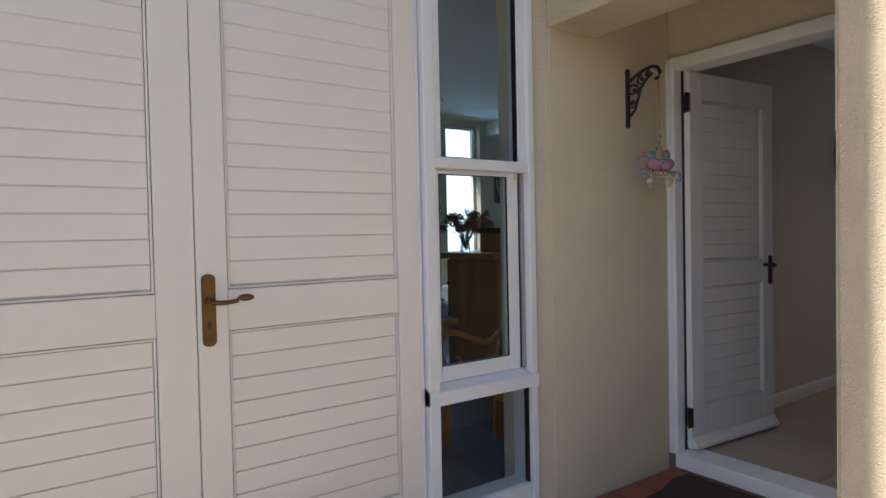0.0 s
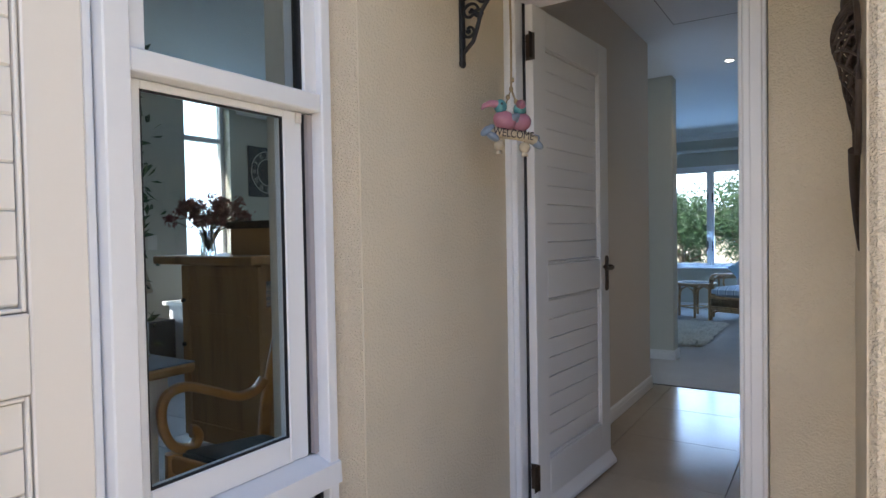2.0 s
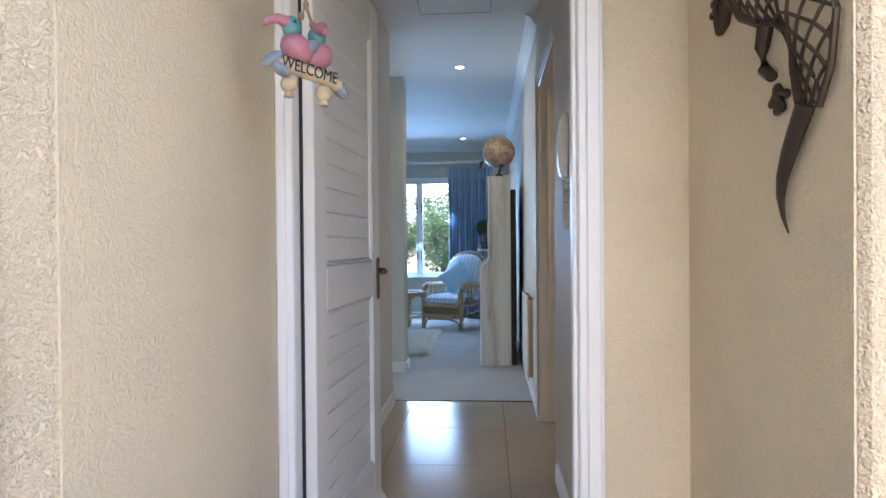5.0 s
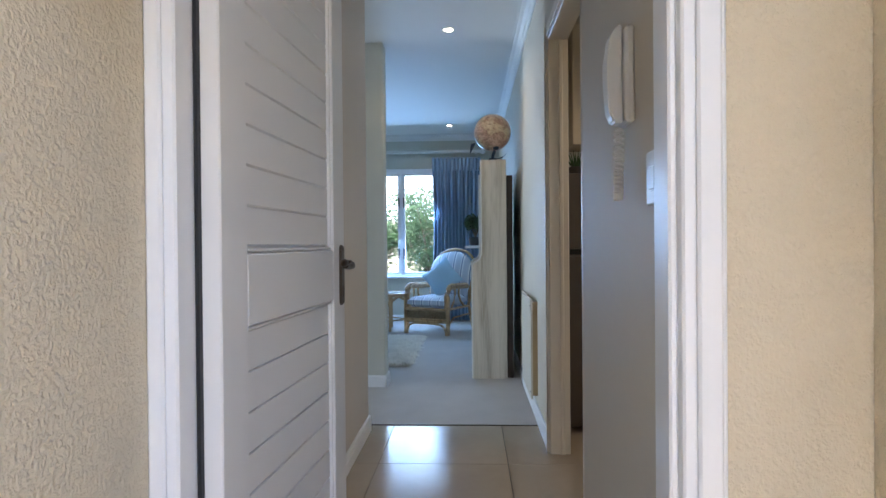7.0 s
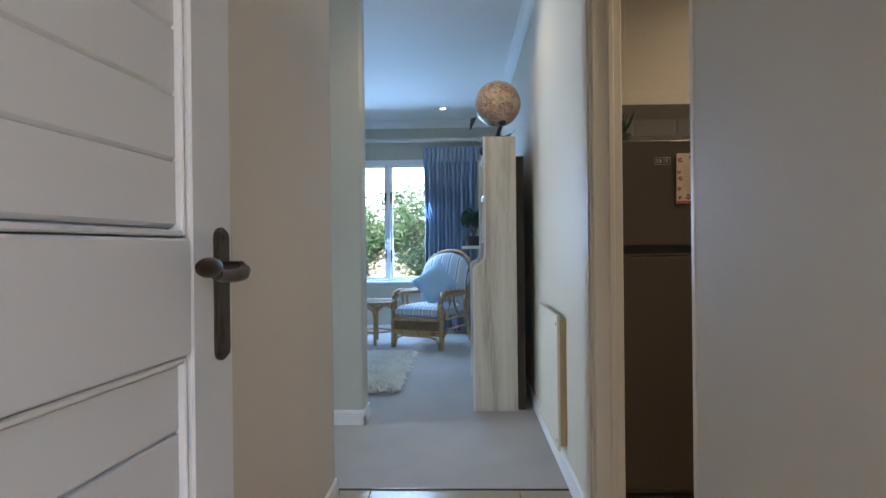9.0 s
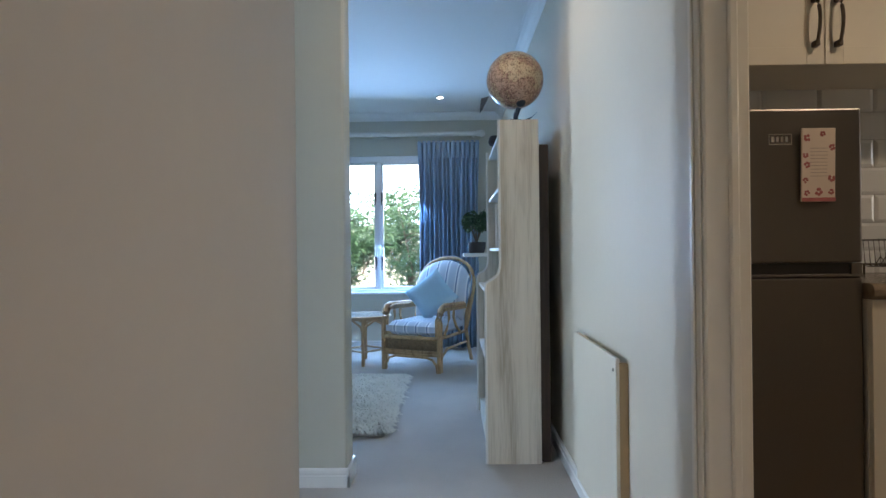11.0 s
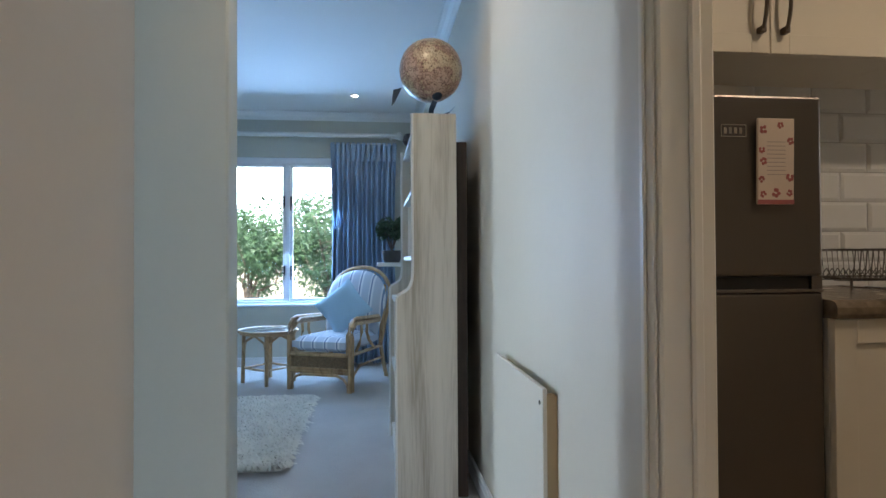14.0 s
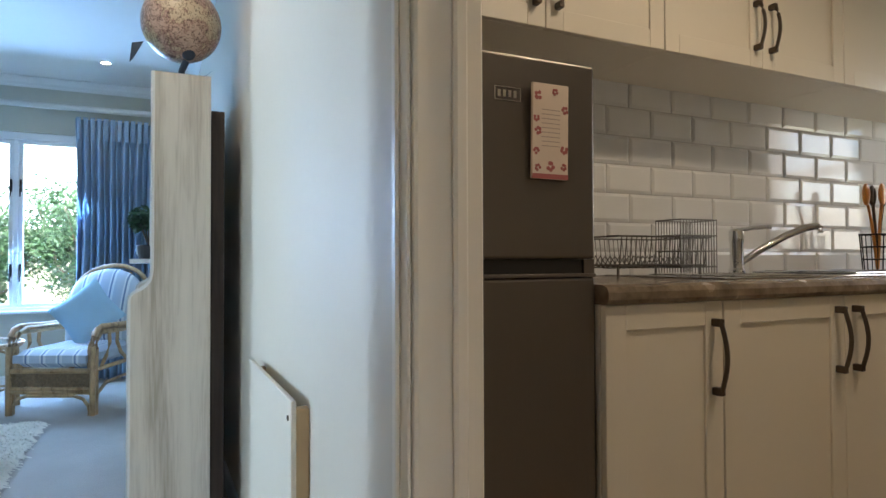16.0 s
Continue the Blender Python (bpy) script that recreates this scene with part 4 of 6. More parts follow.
    box(bm, 0.006, -W + 0.01, 0.17, 0.012, W - 0.01, 0.275)
    k = 0
    for i in range(44):
        y = -W + 0.022 + i * (2 * W - 0.044) / 43
        lean = 0.02 if (i // 6) % 2 else -0.02
        tube(bm, [(0.002, y - lean, 0.176), (-0.004, y, 0.222), (0.002, y + lean, 0.270)], 0.0042, 5)
    part("woven_apron", bm, M["weave"], c, "brown woven cane apron panel")
    bm = bmesh.new()
    soft_box(bm, -0.015, -W + 0.035, 0.305, D - 0.02, W - 0.035, 0.415, 0.55, 0.10, 12)
    part("seat_cushion", bm, M["cushion_seat"], c, "blue and white striped seat cushion", smooth=True)
    bm = bmesh.new()
    for z in (0.40, 0.318):
        pass
    # rounded back cushion
    n, rows = 22, 12
    prof = []
    for i in range(n):
        a = math.pi * i / (n - 1)
        prof.append((-math.cos(a) * (W + 0.015), 0.27 + 0.0 + 0.30 * math.sin(a) ** 0.8))
    outline = [(-W + 0.03, 0.0)] + [(y, z) for y, z in prof] + [(W - 0.03, 0.0)]
    cen = Vector((0, 0.27))
    loops = []
    for s, lift in ((0.02, 0.075), (0.55, 0.068), (0.85, 0.05), (0.97, 0.025), (1.0, 0.0), (0.97, -0.025), (0.8, -0.04), (0.02, -0.045)):
        loops.append([bm.verts.new((-lift, cen[0] + (y - cen[0]) * s, cen[1] + (z - cen[1]) * s)) for y, z in outline])
    for q, w in zip(loops, loops[1:]):
        for i in range(len(outline)):
            j = (i + 1) % len(outline)
            bm.faces.new((q[i], q[j], w[j], w[i]))
    bm.faces.new(loops[0][::-1])
    bm.faces.new(loops[-1])
    bc = part("back_cushion", bm, M["cushion_seat"], c, "rounded striped back cushion", smooth=True)
    bc.matrix_local = pose(0.545, 0, 0.385, 0, 17, 0)
    # bowed frame round the back
    bm = bmesh.new()
    fr = [(0.0, -W + 0.01, -0.1)] + [(0.0, y * 1.03, 0.02 + z * 1.01) for y, z in prof] + [(0.0, W - 0.01, -0.1)]
    tube(bm, fr, 0.017, 10)
    for y in (-0.12, 0.0, 0.12):
        tube(bm, [(0.005, y, -0.08), (0.005, y, 0.54)], 0.010, 8)
    bf = part("back_frame", bm, R, c, smooth=True)
    bf.matrix_local = pose(0.60, 0, 0.385, 0, 17, 0)
    return c, at


chair, chair_at = rattan_chair()
bm = bmesh.new()
n = 14
for sgn in (-1, 1):
    grid = {}
    for i in range(n + 1):
        for j in range(n + 1):
            u, v = 2 * i / n - 1, 2 * j / n - 1
            pin = 1 - 0.10 * (1 - u * u) * abs(v) ** 2 - 0.10 * (1 - v * v) * abs(u) ** 2
            puff = ((1 - u ** 4) * (1 - v ** 4)) ** 0.6 * 0.055
            grid[i, j] = bm.verts.new((sgn * puff, u * 0.19 * pin, v * 0.19 * pin))
    for i in range(n):
        for j in range(n):
            bm.faces.new((grid[i, j], grid[i + 1, j], grid[i + 1, j + 1], grid[i, j + 1]))
bmesh.ops.remove_doubles(bm, verts=bm.verts, dist=0.0005)
pl = solid("cushion", bm, M["pillow"], "pale blue scatter cushion standing on its corner", "cushion", smooth=True)
pl.matrix_world = chair_at @ pose(0.415, 0.01, 0.62, 0, 20, 0) @ pose(0, 0, 0, 46, 0, 8)


def rattan_table():
    t = thing("side_table", "round rattan side table with a glass top", "side table", pose(9.94, 2.35, 0.004) @ Matrix.Diagonal((0.94, 0.94, 0.96, 1)))
    for k in range(4):
        a = radians(5 + 90 * k)
        x, y = 0.215 * math.cos(a), 0.215 * math.sin(a)
        bm = bmesh.new()
        tube(bm, [(x * 1.03, y * 1.03, 0), (x, y, 0.25), (x * 0.98, y * 0.98, 0.43)], 0.017, 10)
        part("leg", bm, M["rattan"], t, smooth=True)
        b = radians(5 + 90 * (k + 1))
        x2, y2 = 0.215 * math.cos(b), 0.215 * math.sin(b)
        bm = bmesh.new()
        mx, my = (x + x2) / 2, (y + y2) / 2
        tube(bm, [(x, y, 0.27), (x * 0.8 + mx * 0.2, y * 0.8 + my * 0.2, 0.36), (mx, my, 0.415), (x2 * 0.8 + mx * 0.2, y2 * 0.8 + my * 0.2, 0.36), (x2, y2, 0.27)], 0.010, 8)
        part("bow", bm, M["rattan"], t, smooth=True)
        bm = bmesh.new()
        tube(bm, [(x, y, 0.13), (x2, y2, 0.13)], 0.009, 8)
        part("stretcher", bm, M["rattan"], t, smooth=True)
    bm = bmesh.new()
    for z, r in ((0.435, 0.24), (0.452, 0.255)):
        tube(bm, [(r * math.cos(2 * math.pi * i / 32), r * math.sin(2 * math.pi * i / 32), z) for i in range(32)], 0.012, 8, closed=True)
    part("rim", bm, M["rattan"], t, smooth=True)
    bm = bmesh.new()
    lathe(bm, [(0.245, 0.450), (0.248, 0.453), (0.248, 0.458), (0.245, 0.461)], seg=40)
    part("glass_top", bm, M["clear"], t, "clear glass top")
    bm = bmesh.new()
    lathe(bm, [(0.238, 0.425), (0.238, 0.443)], seg=32)
    part("woven_top", bm, M["weave"], t)
    return t


rattan_table()


def curtain():
    c = thing("curtain", "blue pleated full-length curtain, drawn aside", "curtain")
    y0, y1, z0, z1 = 1.24, 1.88, 0.03, 2.145
    bm = bmesh.new()
    nu, nv = 220, 26
    grid = []
    for i in range(nu + 1):
        u = i / nu
        col = []
        for j in range(nv + 1):
            v = j / nv
            depth = 0.034 + 0.012 * v
            ph = u * 13 * 2 * math.pi + 0.7 * math.sin(3 * v + u * 9)
            sq = math.sin(ph) + 0.25 * math.sin(2 * ph + 1.3 * v)
            gather = 1 - 0.05 * math.sin(math.pi * min(1, v * 1.3))
            yc = (y0 + y1) / 2 + (u - 0.5) * (y1 - y0) * gather + 0.008 * math.sin(ph * 0.5 + 2 * v)
            if v < 0.085:
                sq *= 0.75
            col.append(bm.verts.new((10.63 + depth * sq + 0.01 * math.sin(5 * u + 4 * v), yc, z1 + (z0 - z1) * v)))
        grid.append(col)
    for i in range(nu):
        for j in range(nv):
            bm.faces.new((grid[i][j], grid[i + 1][j], grid[i + 1][j + 1], grid[i][j + 1]))
    f = part("cloth", bm, M["curtain"], c, smooth=True)
    md = f.modifiers.new("thick", "SOLIDIFY")
    md.thickness = 0.003
    bm = bmesh.new()
    for i in range(13):
        y = y0 + 0.025 + i * (y1 - y0 - 0.05) / 12
        for s in (-1, 0, 1):
            tube(bm, [(10.592, y + s * 0.012, z1 + 0.012), (10.588, y + s * 0.007, z1 - 0.09), (10.60, y + s * 0.012, z1 - 0.17)], 0.005, 6)
    part("pinch_pleats", bm, M["curtain"], c, "pinch-pleated heading")
    return c


curtain()
rod = thing("curtain_rod", "thick white wooden curtain pole with ball ends", "curtain rod")
bm = bmesh.new()
tube(bm, [(10.64, 1.235, 2.235), (10.64, 3.6, 2.235)], 0.024, 14)
part("pole", bm, M["shelf_white"], rod, smooth=True)
bm = bmesh.new()
ball(bm, (10.64, 1.215, 2.235), 0.038, u=14, v=10)
tube(bm, [(10.64, 1.235, 2.235), (10.64, 1.26, 2.235)], 0.03, 14)
part("finial", bm, M["shelf_white"], rod, smooth=True)
for y in (1.30, 3.0):
    part("bracket", box(bmesh.new(), 10.64, y - 0.012, 2.21, 10.75, y + 0.012, 2.255, bevel=0.003), M["shelf_white"], rod)


def shaggy_rug():
    rnd = random.Random(4)
    t = thing("shag_rug", "cream shaggy wool rug lying on the carpet", "rug")
    x0, x1, y0, y1 = 7.69, 9.19, 1.92, 3.05
    part("backing", boxes((x0, y0, 0.004, x1, y1, 0.018)), M["rug"], t)
    verts, faces = [], []
    def strand(x, y):
        a = rnd.uniform(0, 6.28)
        L = rnd.uniform(0.035, 0.075)
        h = rnd.uniform(0.02, 0.038)
        wa = a + 1.57
        w = 0.0065
        b = len(verts)
        for s, zz, ww in ((0, 0.012, 1.0), (0.45, 0.012 + h, 1.0), (1.0, 0.012 + h * 0.55, 0.5)):
            cx, cy = x + math.cos(a) * L * s, y + math.sin(a) * L * s
            verts.append((cx - math.cos(wa) * w * ww, cy - math.sin(wa) * w * ww, zz))
            verts.append((cx + math.cos(wa) * w * ww, cy + math.sin(wa) * w * ww, zz + 0.003))
        faces.append((b, b + 1, b + 3, b + 2))
        faces.append((b + 2, b + 3, b + 5, b + 4))
    for i in range(26000):
        x, y = rnd.uniform(x0 - 0.01, x1 + 0.01), rnd.uniform(y0 - 0.012, y1)
        strand(x, y)
    me = bpy.data.meshes.new("fleece")
    me.from_pydata(verts, [], faces)
    me.materials.append(M["rug"])
    ob = new("fleece", me)
    ob.parent = t
    tagged(ob, "long tangled wool pile", kind="stuff")
    return t


shaggy_rug()


def leaf_mesh(rnd, count, centre_fn, size, rnd_flat=0.6):
    verts, faces = [], []
    for i in range(count):
        c = centre_fn()
        d = Vector((rnd.gauss(0, 1), rnd.gauss(0, 1), rnd.gauss(0, rnd_flat))).normalized()
        e = d.cross(Vector((rnd.gauss(0, 1), rnd.gauss(0, 1), rnd.gauss(0, 1)))).normalized()
        L = size * rnd.uniform(0.6, 1.3)
        n = d.cross(e) * L * 0.12
        b = len(verts)
        verts += [tuple(c - d * L), tuple(c + e * L * 0.32 + n), tuple(c + d * L), tuple(c - e * L * 0.32 + n)]
        faces.append((b, b + 1, b + 2, b + 3))
    return verts, faces


# white wall shelf with a potted plant past the bookshelf
solid("wall_shelf", boxes((9.2, 1.0, 0.975, 9.7, 1.44, 1.005), bevel=0.005), M["shelf_white"], "white painted wall shelf beside the curtain", "shelf")
pp = thing("potted_plant", "bushy green plant in a dark square pot", "plant", pose(9.33, 1.33, 1.006) @ Matrix.Diagonal((1.15, 1.15, 1.0, 1)))
part("pot", lathe(bmesh.new(), [(0.05, 0), (0.062, 0.03), (0.066, 0.085), (0.058, 0.09)], seg=18), M["terracotta"], pp)
rnd = random.Random(9)
bm = bmesh.new()
for i in range(7):
    a = i * 0.9
    tube(bm, [(0, 0, 0.08), (0.03 * math.cos(a), 0.03 * math.sin(a), 0.17), (0.07 * math.cos(a), 0.07 * math.sin(a), 0.27)], 0.004, 5)
part("stem", bm, M["bark"], pp)


def plant_spot():
    a, b = rnd.uniform(0, 6.28), rnd.uniform(-0.6, 1.0)
    r = rnd.uniform(0.4, 1.0) ** 0.5
    return Vector((0.10 * r * math.cos(a) * math.cos(b), 0.10 * r * math.sin(a) * math.cos(b), 0.24 + 0.10 * r * math.sin(b) + 0.02 * math.sin(5 * a)))


v, f = leaf_mesh(rnd, 700, plant_spot, 0.026, 1.0)
me = bpy.data.meshes.new("foliage")
me.from_pydata(v, [], f)
me.materials.append(M["leaf_dark"])
fo = new("foliage", me)
fo.parent = pp


def bush(x, y, h, r, seed, leaves=8500, sparse=0.0):
    rnd = random.Random(seed)
    t = thing("garden_tree", "leafy green garden tree outside the lounge window", "tree", pose(x, y, -0.13), group="trees outside the lounge")
    bm = bmesh.new()
    tips = []
    for i in range(6):
        a = rnd.uniform(0, 6.28)
        tip = Vector((math.cos(a) * r * 0.7, math.sin(a) * r * 0.7, h * rnd.uniform(0.55, 0.95)))
        midp = tip * 0.5 + Vector((rnd.uniform(-0.2, 0.2), rnd.uniform(-0.2, 0.2), 0))
        tube(bm, [(0, 0, 0), (midp.x * 0.4, midp.y * 0.4, h * 0.25), midp, tip], 0.045, 7, r_end=0.008)
        tips.append(tip)
        for k in range(5):
            s = rnd.uniform(0.4, 0.95)
            p = tip * s
            q = p + Vector((rnd.uniform(-0.5, 0.5), rnd.uniform(-0.5, 0.5), rnd.uniform(-0.15, 0.4)))
            tube(bm, [p, (p + q) / 2 + Vector((0, 0, 0.05)), q], 0.014, 5, r_end=0.004)
            tips.append(q)
    part("trunk", bm, M["bark"], t)
    clumps = [tp + Vector((rnd.gauss(0, 0.16), rnd.gauss(0, 0.16), rnd.gauss(0, 0.12))) for tp in tips for _ in range(3)]
    def spot():
        c = rnd.choice(clumps)
        return Vector((c.x + rnd.gauss(0, 0.15), c.y + rnd.gauss(0, 0.15), min(h * 1.04, c.z + rnd.gauss(0, 0.13))))
    v, f = leaf_mesh(rnd, leaves, spot, 0.055)
    me = bpy.data.meshes.new("crown")
    me.from_pydata(v, [], f)
    me.materials.append(M["leaf"])
    cr = new("crown", me)
    cr.parent = t
    return t


bush(16.6, 2.25, 2.5, 1.25, 11)
bush(17.0, 3.9, 2.2, 1.3, 12)
bush(16.8, 5.6, 2.3, 1.3, 14)
structure("wall_garden_back", boxes((20.5, -6, -0.13, 20.7, 12, 1.7)), paint("sunlit_render", (0.75, 0.68, 0.56), 0.8), "pale sunlit garden wall behind the trees", "wall")


def downlight(x, y):
    d = thing("downlight", "small round recessed ceiling downlight, lit", "downlight", pose(x, y, CEIL), group="ceiling downlights")
    bm = bmesh.new()
    tube(bm, [(0.034 * math.cos(2 * math.pi * i / 24), 0.034 * math.sin(2 * math.pi * i / 24), -0.003) for i in range(24)], 0.006, 6, closed=True)
    part("ring", bm, M["white"], d, smooth=True)
    part("lens", lathe(bmesh.new(), [(0.027, -0.006), (0.027, -0.002)], seg=20), M["bulb"], d, "glowing lamp lens")
    return d


# the third one, in the kitchen, is unseen and its place assumed
for xy in ((6.73, 1.52), (10.05, 1.63), (5.2, -0.1)):
    downlight(*xy)

# ---- hall things ----
ph = thing("panel_heater", "flat cream-painted electric wall panel heater", "heater")
part("panel", box(bmesh.new(), 6.15, 1.028, 0.12, 6.75, 1.040, 0.70, bevel=0.002), M["wall"], ph)
RAW = paint("raw_board_edge", (0.42, 0.30, 0.16), 0.7)
for x in (6.155, 6.71):
    part("spacer", boxes((x, 1.0, 0.14, x + 0.03, 1.028, 0.68)), RAW, ph)
for z in (0.16, 0.66):
    part("screw", tube(bmesh.new(), [(6.175, 1.038, z), (6.175, 1.0425, z)], 0.006, 8), M["bronze"], ph)

ic = thing("intercom_phone", "white wall intercom handset with a coiled cord", "intercom", pose(4.06, 1.0, 1.30))
bm = boxes((-0.045, 0.0, 0.0, 0.045, 0.022, 0.225), bevel=0.006)
part("wall_plate", bm, M["plastic"], ic)
bm = bmesh.new()
prof = [(0.0235, 0.0), (0.045, 0.004), (0.056, 0.03), (0.060, 0.10), (0.060, 0.15), (0.052, 0.205), (0.036, 0.23), (0.0235, 0.234)]
prism(bm, prof, -0.024, 0.026, "x")
bmesh.ops.bevel(bm, geom=[e for e in bm.edges], offset=0.004, segments=2, affect="EDGES")
part("handset", bm, M["plastic"], ic, smooth=True)
part("seam", boxes((-0.014, 0.0222, 0.005, 0.046, 0.0234, 0.222)), M["rubber_and_shade"], ic)
bm = bmesh.new()
pts = []
turns, n = 38, 38 * 9
for i in range(n + 1):
    s = i / n
    u = s * math.pi
    cx = 0.0 + 0.016 * math.sin(u * 2.0)
    base = Vector((-0.012 + 0.03 * s + 0.010 * math.sin(4 * s), 0.028, -0.01 - 0.165 * math.sin(u) if True else 0))
    a = s * turns * 2 * math.pi
    pts.append(base + Vector((0.009 * math.cos(a), 0.009 * math.sin(a), 0.0)))
tube(bm, pts, 0.0030, 5)
part("coiled_cord", bm, M["plastic"], ic)

sw = thing("light_switch", "white square light switch plate", "light switch", pose(3.842, 1.0, 1.155))
part("plate", box(bmesh.new(), -0.058, 0.0, -0.056, 0.058, 0.010, 0.056, bevel=0.004, seg=2), M["plastic"], sw)
part("rocker", box(bmesh.new(), -0.014, 0.010, -0.026, 0.024, 0.015, 0.022, bevel=0.002), M["plastic"], sw)
# thin black strip imitates the shadow under the rocker
part("rocker_shadow_line", boxes((-0.015, 0.0095, -0.0275, 0.025, 0.0102, -0.0268)), M["rubber_and_shade"], sw)
# ---- kitchen ----
def bow_handle(parent, x, y, z0, z1, mat="bronze"):
    """Arched pull with square feet on a cabinet front that faces -x."""
    bm = bmesh.new()
    for z in (z0, z1):
        box(bm, x - 0.026, y - 0.008, z - 0.009, x + 0.0, y + 0.008, z + 0.009, bevel=0.002)
    n = 10
    pts = [(x - 0.022 - 0.016 * math.sin(math.pi * i / n), y, z0 + (z1 - z0) * i / n) for i in range(n + 1)]
    tube(bm, pts, 0.0055, 8)
    return part("handle", bm, M[mat], parent, "dark bronze arched pull", smooth=True)


def shaker_door(parent, x, y0, y1, z0, z1, rail=0.055):
    """A cabinet door with a sunk centre panel and a raised frame, facing -x."""
    d = thing("cabinet_door", "", "")
    d.parent = parent
    g = 0.0015
    y0, y1 = y0 + g, y1 - g
    for n, r in (("stile", (x, y0, z0, x + 0.018, y0 + rail, z1)), ("stile", (x, y1 - rail, z0, x + 0.018, y1, z1)), ("rail", (x, y0 + rail, z0, x + 0.018, y1 - rail, z0 + rail)), ("rail", (x, y0 + rail, z1 - rail, x + 0.018, y1 - rail, z1))):
        part("door_" + n, box(bmesh.new(), *r, bevel=0.0015), M["cab"], d)
    part("door_panel", boxes((x + 0.006, y0 + rail - 0.002, z0 + rail - 0.002, x + 0.014, y1 - rail + 0.002, z1 - rail + 0.002)), M["cab"], d)
    return d


def cabinet(name, label, x, y0, y1, z0, z1, depth, splits, handles, group):
    c = thing(name, label, "cabinet", group=group)
    bm = boxes((x + 0.019, y0 + 0.001, z0, x + depth, y1 - 0.001, z1))
    part("carcass", bm, M["cab"], c)
    edges = [y0] + list(splits) + [y1]
    for a, b in zip(edges, edges[1:]):
        shaker_door(c, x, a, b, z0, z1)
    for y, h0, h1 in handles:
        bow_handle(c, x, y, h0, h1)
    return c


UX = 6.21
for a, m_, b in ((-0.054, 0.364, 0.78), (-0.886, -0.47, -0.054), (-1.72, -1.302, -0.886)):
    cabinet("wall_cabinet", "cream wall cabinet with two panelled doors", UX, a, b, 1.60, 2.30, 0.325, (m_,), ((m_ + 0.035, 1.66, 1.80), (m_ - 0.035, 1.66, 1.80)), "kitchen wall cabinets")
CX = 5.88
cabinet("base_cabinet", "cream base cabinet with a single panelled door", CX, 0.108, 0.45, 0.10, 0.893, 0.64, (), ((0.14, 0.69, 0.845),), "kitchen base cabinets")
cabinet("base_cabinet", "cream base cabinet with two panelled doors under the sink", CX, -0.78, 0.106, 0.10, 0.893, 0.64, (-0.337,), ((-0.302, 0.705, 0.858), (-0.372, 0.705, 0.858)), "kitchen base cabinets")
cabinet("base_cabinet", "cream base cabinet with two panelled doors", CX, -1.68, -0.782, 0.10, 0.893, 0.64, (-1.23,), ((-1.195, 0.705, 0.858), (-1.265, 0.705, 0.858)), "kitchen base cabinets")
structure("trim_plinth", boxes((5.93, -1.68, 0.0, 5.95, 0.45, 0.10)), M["cab"], "cream kickboard under the cabinets", "trim")
wt = thing("worktop", "brown granite-pattern laminate worktop with rounded edge", "worktop")
bm = bmesh.new()
prism(bm, [(5.872, 0.8945), (6.538, 0.8945), (6.538, 0.936), (5.885, 0.936), (5.871, 0.931), (5.865, 0.920), (5.865, 0.905)], -2.17, 0.453, "y")
part("top", bm, M["laminate"], wt)


def fridge():
    f = thing("fridge_freezer", "tall silver-grey two-door fridge freezer", "fridge")
    x, y0, y1 = 5.90, 0.458, 0.90
    part("body", box(bmesh.new(), x + 0.045, y0 + 0.004, 0.02, 6.50, y1, 1.395, bevel=0.006), M["steel"], f)
    part("lower_door", box(bmesh.new(), x, y0, 0.06, x + 0.042, y1, 0.952, bevel=0.006, seg=2), M["steel"], f)
    up = part("upper_door", box(bmesh.new(), x, y0, 0.990, x + 0.042, y1, 1.395, bevel=0.006, seg=2), M["steel"], f)
    part("grip_recess", box(bmesh.new(), x + 0.008, y0 + 0.03, 0.953, x + 0.042, y1 - 0.01, 0.989), M["dark_plastic"], f, "black recessed grip strip")
    part("grip_lip", box(bmesh.new(), x - 0.002, y0, 0.953, x + 0.03, y1, 0.960, bevel=0.001), M["steel"], f)
    part("grip_end", boxes((x + 0.001, y0 + 0.002, 0.960, x + 0.03, y0 + 0.028, 0.989)), M["steel"], f)
    bm = bmesh.new()
    for a, b, c, d in ((0.640, 1.326, 0.700, 1.328), (0.640, 1.300, 0.700, 1.302), (0.640, 1.302, 0.642, 1.326), (0.698, 1.302, 0.700, 1.326)):
        box(bm, x - 0.0015, a, b, x + 0.001, c, d)
    for k in range(4):
        box(bm, x - 0.0015, 0.650 + k * 0.012, 1.307, x + 0.001, 0.657 + k * 0.012, 1.321)
    part("badge", bm, M["chrome"], up, "small chrome badge")
    for y in (y0 + 0.04, y1 - 0.04):
        part("foot", lathe(bmesh.new(), [(0.02, 0), (0.02, 0.02)], (x + 0.08, y, 0.0), 10), M["dark_plastic"], f)
    return f


